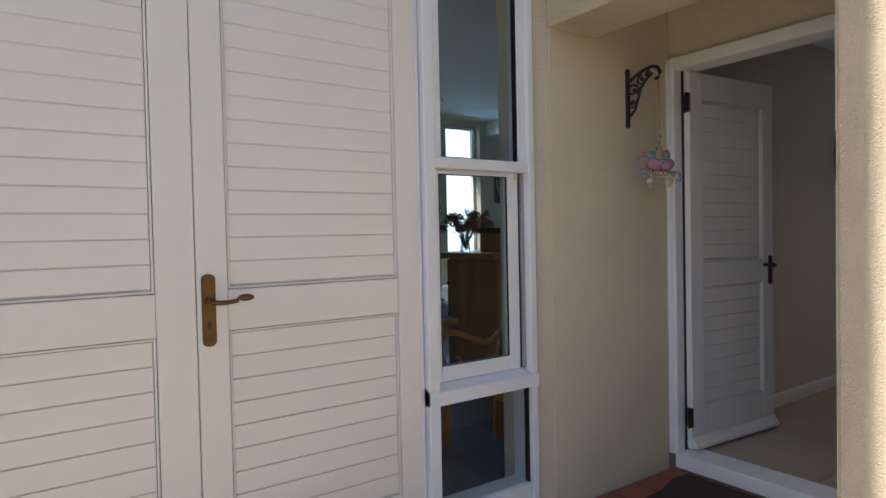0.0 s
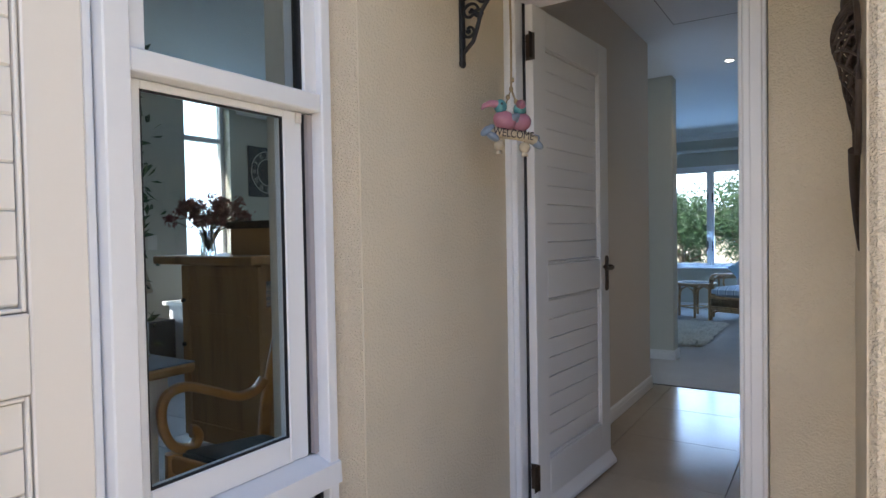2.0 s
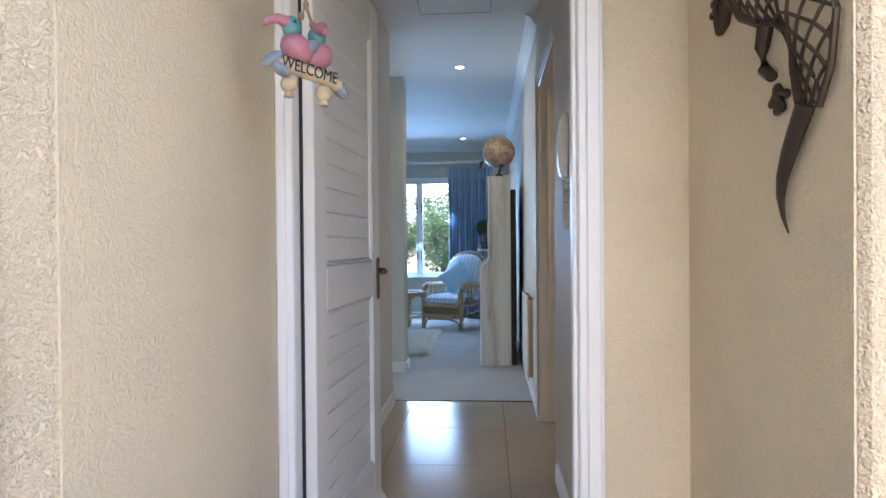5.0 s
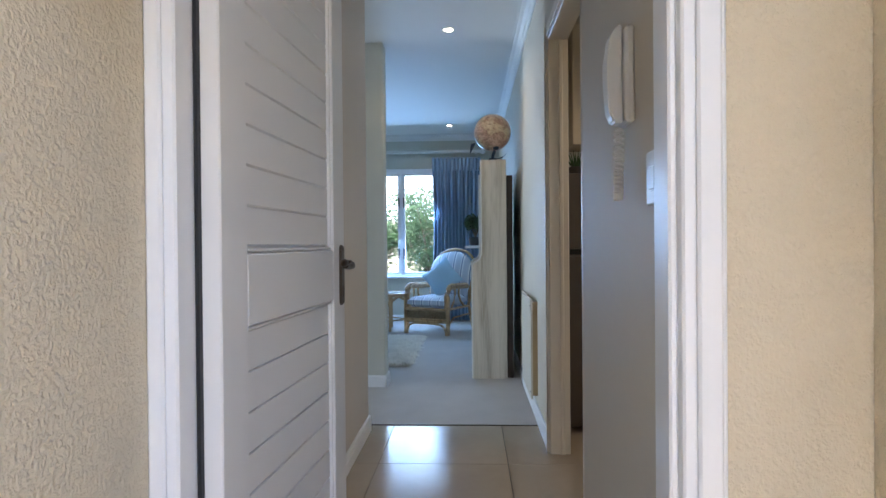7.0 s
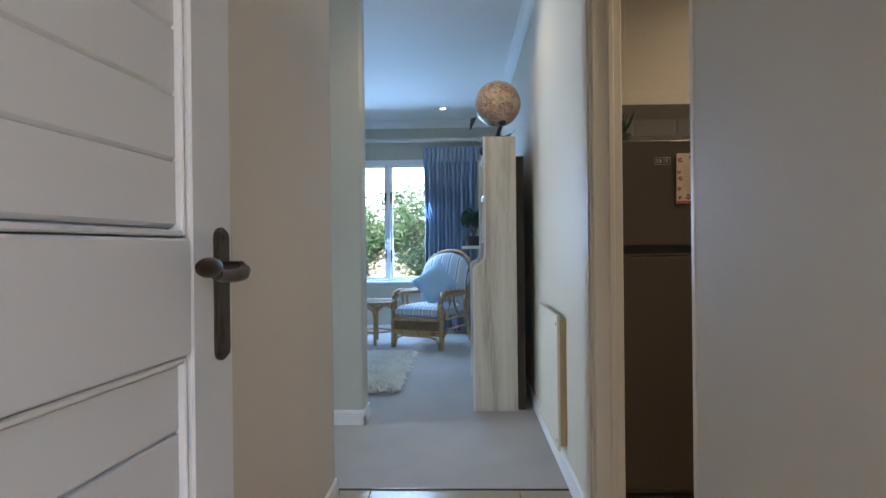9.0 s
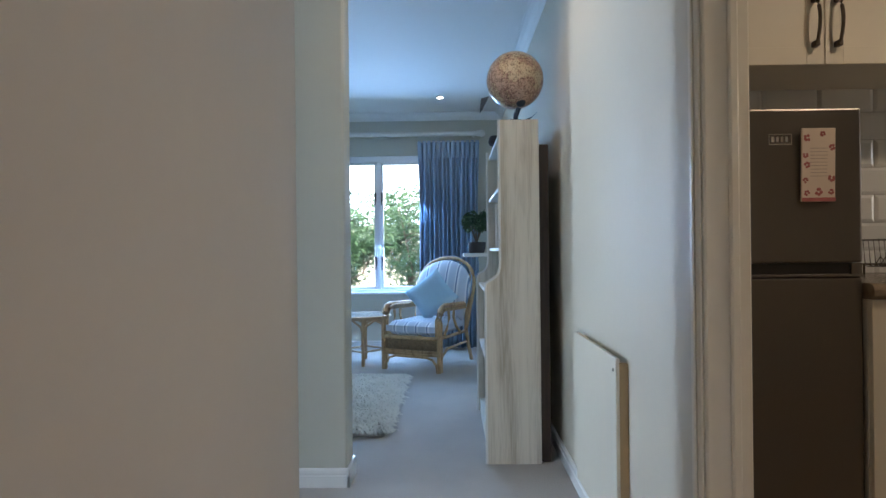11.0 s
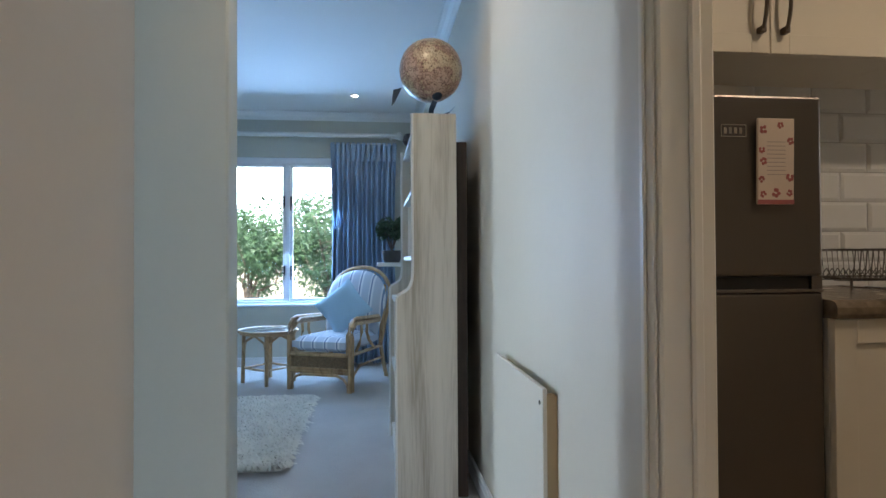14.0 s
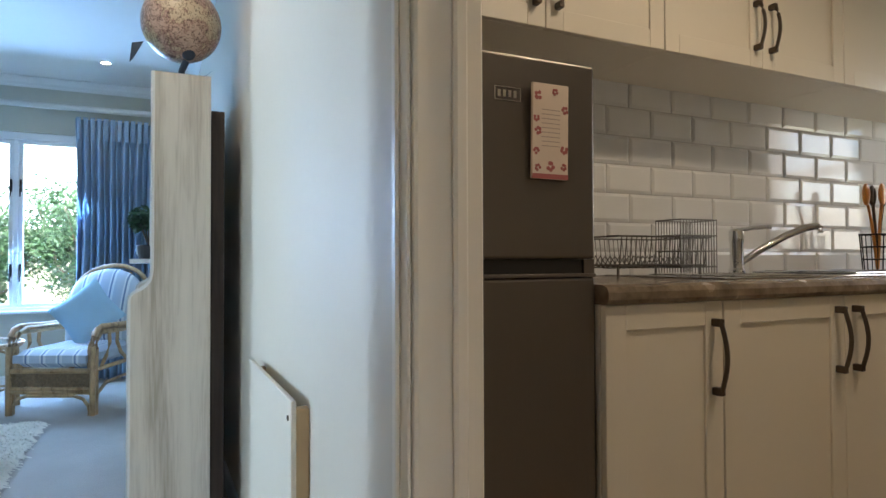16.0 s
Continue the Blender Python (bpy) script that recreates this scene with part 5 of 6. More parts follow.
fridge()
nt_ = thing("notepad", "floral magnetic notepad hanging on the fridge door", "notepad", pose(5.897, 0.578, 1.15, 0, -1.5, 0))
part("sheet", boxes((-0.008, -0.043, 0, -0.0005, 0.043, 0.19), bevel=0.001), M["paper"], nt_)
part("border", boxes((-0.0092, -0.043, 0.0, -0.0081, 0.043, 0.010)), M["rose"], nt_)
rr_ = random.Random(2)
for yy, zz, r0 in ((-0.03, 0.165, 0.010), (0.01, 0.175, 0.008), (0.034, 0.14, 0.009), (-0.034, 0.12, 0.008), (-0.03, 0.095, 0.009), (0.033, 0.06, 0.010), (-0.034, 0.055, 0.008), (0.0, 0.025, 0.011), (-0.03, 0.022, 0.008), (0.032, 0.025, 0.008)):
    bm = bmesh.new()
    for k in range(5):
        a = k * 1.2566 + rr_.uniform(0, 1)
        lathe(bm, [(r0 * 0.42, 0), (r0 * 0.36, 0.0006)], (0, 0, 0), 7)
        bmesh.ops.translate(bm, vec=(r0 * 0.6 * math.cos(a), r0 * 0.6 * math.sin(a), 0), verts=bm.verts[-14:])
    bmesh.ops.transform(bm, matrix=pose(-0.0083, -yy, zz, 0, -90, 0), verts=bm.verts)
    part("printed_flower", bm, M["rose"], nt_)
bm = bmesh.new()
for k in range(9):
    box(bm, -0.0087, -0.022, 0.065 + k * 0.009, -0.0081, 0.022, 0.0665 + k * 0.009)
part("ruled_line", bm, paint("faint_line", (0.42, 0.33, 0.28), 0.8), nt_)

# succulent and dark bowl on the fridge
sp = thing("succulent", "spiky green succulent in a small pot on the fridge", "plant", pose(6.05, 0.79, 1.396))
part("pot", lathe(bmesh.new(), [(0.035, 0), (0.045, 0.045), (0.04, 0.05)], seg=16), M["terracotta"], sp)
for k in range(13):
    a = k * 2.4
    bm = bmesh.new()
    r = 0.012 + 0.0035 * k
    tube(bm, [(0.01 * math.cos(a), 0.01 * math.sin(a), 0.045), (r * math.cos(a), r * math.sin(a), 0.09), (r * 1.5 * math.cos(a), r * 1.5 * math.sin(a), 0.135)], 0.007, 6, r_end=0.001)
    part("spike_leaf", bm, M["leaf_dark"], sp)

# sink, tap, dish rack, utensil holder
sk = thing("sink", "stainless steel inset sink with drainer", "sink")
bm = bmesh.new()
box(bm, 5.98, -1.15, 0.9365, 6.45, -0.02, 0.942, bevel=0.002)
drainer = part("drainer", bm, M["chrome"], sk)
for k in range(7):
    part("ridge", box(bmesh.new(), 6.02 + k * 0.05, -0.42, 0.942, 6.035 + k * 0.05, -0.10, 0.9445, bevel=0.001), M["chrome"], drainer)
part("bowl_rim", box(bmesh.new(), 6.02, -1.10, 0.9422, 6.38, -0.62, 0.948, bevel=0.003), M["chrome"], sk)
# flat dark sheet stands in for the bowl's shaded hollow
part("bowl", box(bmesh.new(), 6.05, -1.07, 0.9481, 6.35, -0.65, 0.9488), M["dark_plastic"], sk)
tp = thing("mixer_tap", "chrome single-lever kitchen mixer tap", "tap", pose(6.33, -0.486, 0.942))
part("tap_body", lathe(bmesh.new(), [(0.026, 0), (0.026, 0.012), (0.0215, 0.016), (0.0215, 0.10), (0.0235, 0.104), (0.0235, 0.142), (0.018, 0.148)], seg=20), M["chrome"], tp, smooth=True)
bm = bmesh.new()
tube(bm, [(0, -0.01, 0.03), (-0.03, -0.07, 0.075), (-0.07, -0.15, 0.125), (-0.10, -0.215, 0.152), (-0.115, -0.245, 0.158), (-0.120, -0.255, 0.150), (-0.121, -0.257, 0.135)], 0.0125, 12)
part("spout", bm, M["chrome"], tp, smooth=True)
bm = bmesh.new()
tube(bm, [(0, 0, 0.143), (-0.03, -0.05, 0.152), (-0.055, -0.10, 0.155)], 0.007, 8)
part("lever", bm, M["chrome"], tp, smooth=True)


def dish_rack():
    d = thing("dish_rack", "empty chrome wire dish rack on the worktop", "dish rack", pose(6.27, 0.0, 0.937))
    W, L = 0.11, 0.17
    bm = bmesh.new()
    for z, g in ((0.035, -0.01), (0.115, 0.0)):
        pts = [(-W - g, -L - g, z), (W + g, -L - g, z), (W + g, L + g, z), (-W - g, L + g, z)]
        tube(bm, pts, 0.0028, 6, closed=True)
    part("rim", bm, M["wire"], d)
    me = None
    for i in range(19):
        y = -L + 0.012 + i * (2 * L - 0.024) / 18
        if me is None:
            bm = bmesh.new()
            tube(bm, [(-W, 0, 0.115), (-W + 0.01, 0, 0.035), (-W + 0.05, 0, 0.028), (-0.03, 0, 0.028), (0, 0, 0.062), (0.03, 0, 0.028), (W - 0.05, 0, 0.028), (W - 0.01, 0, 0.035), (W, 0, 0.115)], 0.0017, 5)
            me = mesh_of("rib", bm, M["wire"])
        ob = new("rib", me)
        ob.parent = d
        ob.location = (0, y, 0)
    bas = thing("cutlery_basket", "", "")
    bas.parent = d
    for z in (0.03, 0.075, 0.12, 0.165):
        bm = bmesh.new()
        tube(bm, [(-W - 0.006, -L - 0.02, z), (-W + 0.09, -L - 0.02, z), (-W + 0.09, -L + 0.12, z), (-W - 0.006, -L + 0.12, z)], 0.0022, 5, closed=True)
        part("basket_ring", bm, M["wire"], bas)
    me = None
    for i in range(14):
        y = -L - 0.02 + i * 0.14 / 13
        for x in (-W - 0.006, -W + 0.09):
            if me is None:
                bm = bmesh.new()
                tube(bm, [(0, 0, 0.012), (0, 0, 0.165)], 0.0016, 5)
                me = mesh_of("basket_wire", bm, M["wire"])
            ob = new("basket_wire", me)
            ob.parent = bas
            ob.location = (x, y, 0)
    for sx in (-1, 1):
        for sy in (-1, 1):
            bm = bmesh.new()
            tube(bm, [(sx * W * 0.8, sy * L * 0.9, 0), (sx * W * 0.8, sy * L * 0.9, 0.035)], 0.004, 6)
            part("foot", bm, M["wire"], d)
    return d


dish_rack()
uh = thing("utensil_holder", "black wire utensil holder with wooden spoons", "utensil holder", pose(6.38, -1.36, 0.9365))
bm = bmesh.new()
for z in (0.004, 0.05, 0.1, 0.15):
    r = 0.05 + 0.012 * z / 0.15
    tube(bm, [(r * math.cos(2 * math.pi * i / 18), r * math.sin(2 * math.pi * i / 18), z) for i in range(18)], 0.003, 5, closed=True)
for i in range(18):
    a = 2 * math.pi * i / 18
    tube(bm, [(0.05 * math.cos(a), 0.05 * math.sin(a), 0.003), (0.062 * math.cos(a), 0.062 * math.sin(a), 0.15)], 0.002, 4)
part("basket", bm, M["black_iron"], uh)
for k, (dx, dy, mt) in enumerate(((0.0, 0.06, "honey"), (-0.03, 0.02, "honey"), (0.02, -0.01, "bronze"), (0.0, -0.04, "bronze"))):
    u = thing("utensil", "", "")
    u.parent = uh
    bm = bmesh.new()
    tube(bm, [(0, 0, 0.01), (dx * 0.6, dy * 0.6, 0.2), (dx, dy, 0.27)], 0.006, 8)
    part("utensil_handle", bm, M[mt], u)
    bm = bmesh.new()
    ball(bm, (dx * 1.15, dy * 1.15, 0.31), 0.010, 0.024, 0.045, 12, 8)
    part("utensil_head", bm, M[mt], u, smooth=True)
for y in (-0.55,):
    so = thing("power_socket", "white double power socket on the tiles", "socket", pose(6.529, -1.75, 1.15))
    part("plate", box(bmesh.new(), -0.012, -0.06, -0.06, 0.0, 0.06, 0.06, bevel=0.003), M["plastic"], so)

# ---- porch things ----
mt_ = thing("doormat", "dark coir doormat lying in front of the entrance", "doormat", pose(3.12, 1.30, -0.084))
bm = bmesh.new()
pts = [(0.35, -0.45), (0.35, 0.45), (0.22, 0.46), (0.05, 0.40), (-0.12, 0.40), (-0.35, 0.36), (-0.35, -0.45)]
prism(bm, pts, 0.0, 0.014, "z")
bmesh.ops.bevel(bm, geom=[e for e in bm.edges if all(v.co.z > 0.01 for v in e.verts)], offset=0.005, segments=1, affect="EDGES")
part("pad", bm, M["mat"], mt_)


def scroll(c, r0, r1, a0, a1, n=26):
    return [(c[0] + (r0 + (r1 - r0) * i / n) * math.cos(radians(a0 + (a1 - a0) * i / n)), c[1], c[2] + (r0 + (r1 - r0) * i / n) * math.sin(radians(a0 + (a1 - a0) * i / n))) for i in range(n + 1)]


# bracket stands out from the wall along -y; built in the plane of y and z
wb = thing("wall_bracket", "black cast-iron scroll bracket fixed to the wall", "bracket", pose(3.19, 1.885, 1.715, 0, 0, -90) @ Matrix.Diagonal((1.08, 1, 1.04, 1)))
bm = boxes((0.0, -0.014, 0.0, 0.012, 0.014, 0.245), bevel=0.004)
ball(bm, (0.006, 0, -0.004), 0.010, 0.016, 0.016, 10, 6)
ball(bm, (0.006, 0, 0.249), 0.010, 0.016, 0.016, 10, 6)
part("back_bar", bm, M["black_iron"], wb)
bm = bmesh.new()
tube(bm, [(0.01, 0, 0.20), (0.06, 0, 0.225), (0.11, 0, 0.243), (0.145, 0, 0.245), (0.170, 0, 0.232), (0.180, 0, 0.208), (0.172, 0, 0.188), (0.155, 0, 0.185)], 0.0085, 8)
part("arm", bm, M["black_iron"], wb, smooth=True)
bm = bmesh.new()
tube(bm, [(0.012, 0, 0.03), (0.045, 0, 0.06), (0.06, 0, 0.10), (0.075, 0, 0.15), (0.105, 0, 0.19), (0.14, 0, 0.215)], 0.007, 8)
for c, r, a in (((0.035, 0, 0.155), 0.030, 0), ((0.082, 0, 0.195), 0.024, 90), ((0.032, 0, 0.095), 0.022, 180), ((0.062, 0, 0.145), 0.018, 270), ((0.118, 0, 0.215), 0.016, 40)):
    tube(bm, scroll(c, r, r * 0.25, a, a + 430), 0.005, 6)
    ball(bm, (c[0], 0, c[2]), 0.006, u=8, v=6)
part("scrollwork", bm, M["black_iron"], wb, "pierced scroll filling")

# welcome ornament with two toucans on a cord
ox, oy, oz = 3.19, 1.70, 1.455
orn = thing("welcome_sign", "painted clay toucan welcome sign hanging on cord", "sign", pose(ox, oy, oz, 0, 0, -42) @ Matrix.Diagonal((0.97, 0.97, 0.97, 1)))
bm = bmesh.new()
tube(bm, [(-0.085, 0, 0.012), (-0.05, 0, 0.004), (0.0, 0, 0.0), (0.05, 0, -0.006), (0.085, 0, -0.02)], 0.017, 12)
part("log", bm, M["driftwood"], orn, "pale log plaque", smooth=True)
bm = bmesh.new()
ball(bm, (-0.085, 0, 0.012), 0.030, 0.02, 0.014, 12, 8, pose(0, 0, 0, 0, -35, 0))
ball(bm, (-0.070, -0.01, -0.010), 0.024, 0.016, 0.013, 12, 8, pose(0, 0, 0, 0, 30, 0))
part("stub", bm, M["slate"], orn, "grey-blue broken branch end", smooth=True)
bm = bmesh.new()
ball(bm, (0.090, 0, -0.03), 0.026, 0.016, 0.013, 12, 8, pose(0, 0, 0, 0, 30, 0))
ball(bm, (0.088, 0.01, -0.008), 0.018, 0.014, 0.012, 12, 8)
part("stub", bm, M["slate"], orn, "grey-blue broken branch end", smooth=True)
for k, (bx, by, flip, zz) in enumerate(((-0.026, -0.004, -1, 0.045), (0.034, 0.010, 1, 0.042))):
    bird = thing("toucan", "", "")
    bird.parent = orn
    bm = bmesh.new()
    ball(bm, (bx, by, zz), 0.040, 0.030, 0.032, 18, 12, pose(0, 0, 0, 0, flip * -18, 0))
    part("body", bm, M["pink"], bird, "pink clay body", smooth=True)
    bm = bmesh.new()
    ball(bm, (bx - (0.016 if k == 0 else 0.002), by - 0.004, zz + 0.044), 0.022, 0.020, 0.024, 16, 10)
    tube(bm, [(bx - 0.012 * (1 - k), by, zz + 0.02), (bx, by, zz + 0.0)], 0.019, 12)
    part("head", bm, M["teal"], bird, "teal clay head", smooth=True)
    bm = bmesh.new()
    if k == 0:
        tube(bm, [(bx - 0.03, by - 0.006, zz + 0.05), (bx - 0.052, by - 0.008, zz + 0.053), (bx - 0.075, by - 0.008, zz + 0.043), (bx - 0.082, by - 0.008, zz + 0.032)], 0.014, 12, r_end=0.005)
    else:
        tube(bm, [(bx - 0.004, by - 0.018, zz + 0.056), (bx - 0.008, by - 0.036, zz + 0.056), (bx - 0.010, by - 0.052, zz + 0.044)], 0.017, 12, r_end=0.008)
    part("beak", bm, M["pink"], bird, "pink clay beak", smooth=True)
    bm = bmesh.new()
    ball(bm, (bx - 0.018 + 0.02 * k, by - 0.023, zz + 0.05), 0.004, u=8, v=6)
    part("eye", bm, M["ink"], bird)
    bm = bmesh.new()
    ball(bm, (bx + 0.024 * -flip, by - 0.016, zz + 0.006), 0.026, 0.012, 0.013, 14, 8, pose(0, 0, 0, 0, flip * 28, 0))
    part("wing", bm, M["slate"], bird, "grey-blue wing", smooth=True)
for bx in (-0.045, 0.045):
    bell = thing("bell", "", "")
    bell.parent = orn
    bm = bmesh.new()
    tube(bm, [(bx, 0, -0.005), (bx, 0, -0.03)], 0.002, 5)
    part("bell_cord", bm, M["rope"], bell)
    bm = bmesh.new()
    ball(bm, (bx, 0, -0.036 - 0.006 * (bx > 0)), 0.019, u=14, v=10)
    lathe(bm, [(0.012, 0), (0.008, 0.012)], (bx, 0, -0.065 - 0.006 * (bx > 0)), 10)
    part("clay_bell", bm, M["driftwood"], bell, "round clay bell", smooth=True)
cu = bpy.data.curves.new("lettering", "FONT")
cu.body, cu.size, cu.extrude, cu.align_x, cu.align_y = "WELCOME", 0.038, 0.0012, "CENTER", "CENTER"
tx = new("text_tmp", cu)
dg = bpy.context.evaluated_depsgraph_get()
me = bpy.data.meshes.new_from_object(tx.evaluated_get(dg))
bpy.data.objects.remove(tx)
me.materials.clear()
me.materials.append(M["ink"])
lt = new("lettering", me)
lt.parent = orn
lt.matrix_local = pose(0.0, -0.0172, -0.001, 90, 6, 0) @ Matrix.Diagonal((0.78, 1, 1, 1))
tagged(lt, "dark painted word WELCOME")
bm = bmesh.new()
hook = (pose(ox, oy, oz, 0, 0, -42) @ Matrix.Diagonal((0.97, 0.97, 0.97, 1))).inverted() @ Vector((3.19, 1.70, 1.915))
knot = Vector((0.0, 0.0, 0.15))
tube(bm, [hook, hook * 0.5 + knot * 0.5 + Vector((0.002, 0, 0)), knot], 0.0035, 6)
for s in (-1, 1):
    tube(bm, [knot, knot * 0.5 + Vector((s * 0.022, 0, 0.02)), Vector((s * 0.03, 0.004, 0.02))], 0.0035, 6)
for p in (knot, knot * 0.75 + Vector((-0.012, 0, 0.01)), knot * 0.6 + Vector((0.016, 0, 0.02)), knot + Vector((0.004, 0, 0.03))):
    ball(bm, p, 0.008, 0.007, 0.009, 8, 6)
part("cord", bm, M["rope"], orn, "knotted twine with shells")


def gecko():
    g = thing("metal_gecko", "dark metal gecko with a wire-mesh body on the wall", "wall ornament", pose(-0.004, 0.772, 0))
    # outline of the body seen from the porch; x runs towards the door
    spine = [(3.36, 1.74), (3.22, 1.70), (3.08, 1.66), (2.95, 1.60), (2.86, 1.52), (2.825, 1.42), (2.84, 1.34), (2.875, 1.285)]
    belly = [(3.36, 1.70), (3.30, 1.64), (3.24, 1.60), (3.17, 1.53), (3.09, 1.49), (3.02, 1.47), (2.98, 1.44), (2.955, 1.37), (2.935, 1.30)]
    def wall_pts(ps, d=0.012):
        return [(x, d, z) for x, z in ps]
    bm = bmesh.new()
    tube(bm, wall_pts(spine), 0.006, 8)
    part("spine_rod", bm, M["gecko"], g, smooth=True)
    bm = bmesh.new()
    tube(bm, wall_pts(belly), 0.008, 8)
    part("belly_rod", bm, M["gecko"], g, smooth=True)
    def along(ps, s):
        d = [0]
        for p, q in zip(ps, ps[1:]):
            d.append(d[-1] + math.dist(p, q))
        t = s * d[-1]
        for i in range(len(ps) - 1):
            if t <= d[i + 1] + 1e-9:
                k = (t - d[i]) / (d[i + 1] - d[i])
                return (ps[i][0] + (ps[i + 1][0] - ps[i][0]) * k, ps[i][1] + (ps[i + 1][1] - ps[i][1]) * k)
        return ps[-1]
    def inside(s, k):
        a, b = along(spine, s), along(belly, s)
        bulge = 0.012 + 0.045 * math.sin(math.pi * min(1, s * 1.02)) * math.sin(math.pi * k)
        return (a[0] + (b[0] - a[0]) * k, bulge, a[1] + (b[1] - a[1]) * k)
    for sgn in (-1, 1):
        for o in range(-5, 18):
            pts = []
            for i in range(13):
                k = i / 12
                s = 0.03 + o * 0.062 + sgn * 0.20 * (k - 0.5) + 0.10 * (sgn > 0)
                if 0.0 <= s <= 1.0:
                    pts.append(inside(s, k))
            if len(pts) > 2:
                bm = bmesh.new()
                tube(bm, pts, 0.0032, 6)
                part("mesh_wire", bm, M["gecko"], g, smooth=True)
    bm = bmesh.new()
    tl = [(2.905, 1.295, 0.032), (2.935, 1.26, 0.030), (2.965, 1.225, 0.027), (2.995, 1.185, 0.021), (3.005, 1.15, 0.016), (2.998, 1.115, 0.010), (2.985, 1.088, 0.004)]
    rings = []
    for x, z, r in tl:
        r *= 0.72
        rings.append([bm.verts.new((x + r * math.cos(a), 0.006 + 0.5 * r + 0.5 * r * math.sin(a), z + 0.45 * r * math.cos(a))) for a in np.linspace(0, 2 * math.pi, 10, endpoint=False)])
    for q, w in zip(rings, rings[1:]):
        for i in range(10):
            bm.faces.new((q[i], q[(i + 1) % 10], w[(i + 1) % 10], w[i]))
    bm.faces.new(rings[0])
    bm.faces.new(rings[-1][::-1])
    part("tail", bm, M["gecko"], g, "solid tapering tail", smooth=True)
    for pts, toe in (([(3.24, 1.60), (3.265, 1.555), (3.285, 1.545), (3.30, 1.575)], (3.315, 1.60)), ([(3.06, 1.478), (3.075, 1.44), (3.065, 1.395), (3.035, 1.375)], (3.018, 1.345))):
        bm = bmesh.new()
        tube(bm, wall_pts(pts), 0.016, 8, r_end=0.011)
        part("leg", bm, M["gecko"], g, smooth=True)
        bm = bmesh.new()
        for a in ((0, 40, 80, 125) if toe[1] > 1.5 else (200, 245, 285, 330)):
            ex = toe[0] + 0.036 * math.cos(radians(a)) * 0.9
            ez = toe[1] + 0.036 * math.sin(radians(a))
            tube(bm, [(toe[0], 0.01, toe[1]), (ex, 0.008, ez)], 0.0065, 6)
            ball(bm, (ex, 0.008, ez), 0.009, 0.006, 0.009, 8, 6)
        ball(bm, (toe[0], 0.01, toe[1]), 0.014, 0.008, 0.014, 10, 6)
        part("foot", bm, M["gecko"], g, smooth=True)
    bm = bmesh.new()
    ball(bm, (3.415, 0.02, 1.745), 0.06, 0.018, 0.035, 16, 10, pose(0, 0, 0, 0, -15, 0))
    part("head", bm, M["gecko"], g, smooth=True)
    return g


gecko()

# ---- dining room ----
def spline(pts, n=5):
    """Smooth planar curve through the given points."""
    pts = [Vector(p) for p in pts]
    out = []
    for a, b, c, d in zip([pts[0]] + pts, pts, pts[1:], pts[2:] + [pts[-1]]):
        for k in range(n):
            t = k / n
            out.append(0.5 * (2 * b + (c - a) * t + (2 * a - 5 * b + 4 * c - d) * t * t + (3 * b - a - 3 * c + d) * t ** 3))
    return out + [pts[-1]]


def bent_board(bm, pts, normal, thick, wide):
    """A board of rounded section bent along a curve that lies in one plane."""
    pts = spline(pts)
    normal = Vector(normal).normalized()
    sec = [(math.copysign(abs(math.cos(a)) ** 0.55, math.cos(a)), math.copysign(abs(math.sin(a)) ** 0.55, math.sin(a))) for a in (2 * math.pi * (k + 0.5) / 12 for k in range(12))]
    rings = []
    for i, p in enumerate(pts):
        d = (pts[min(i + 1, len(pts) - 1)] - pts[max(i - 1, 0)]).normalized()
        b = d.cross(normal).normalized()
        rings.append([bm.verts.new(p + b * (u * thick / 2) + normal * (w * wide / 2)) for u, w in sec])
    for q, w in zip(rings, rings[1:]):
        for k in range(12):
            bm.faces.new((q[k], q[(k + 1) % 12], w[(k + 1) % 12], w[k]))
    bm.faces.new(rings[0][::-1])
    bm.faces.new(rings[-1])
    return bm


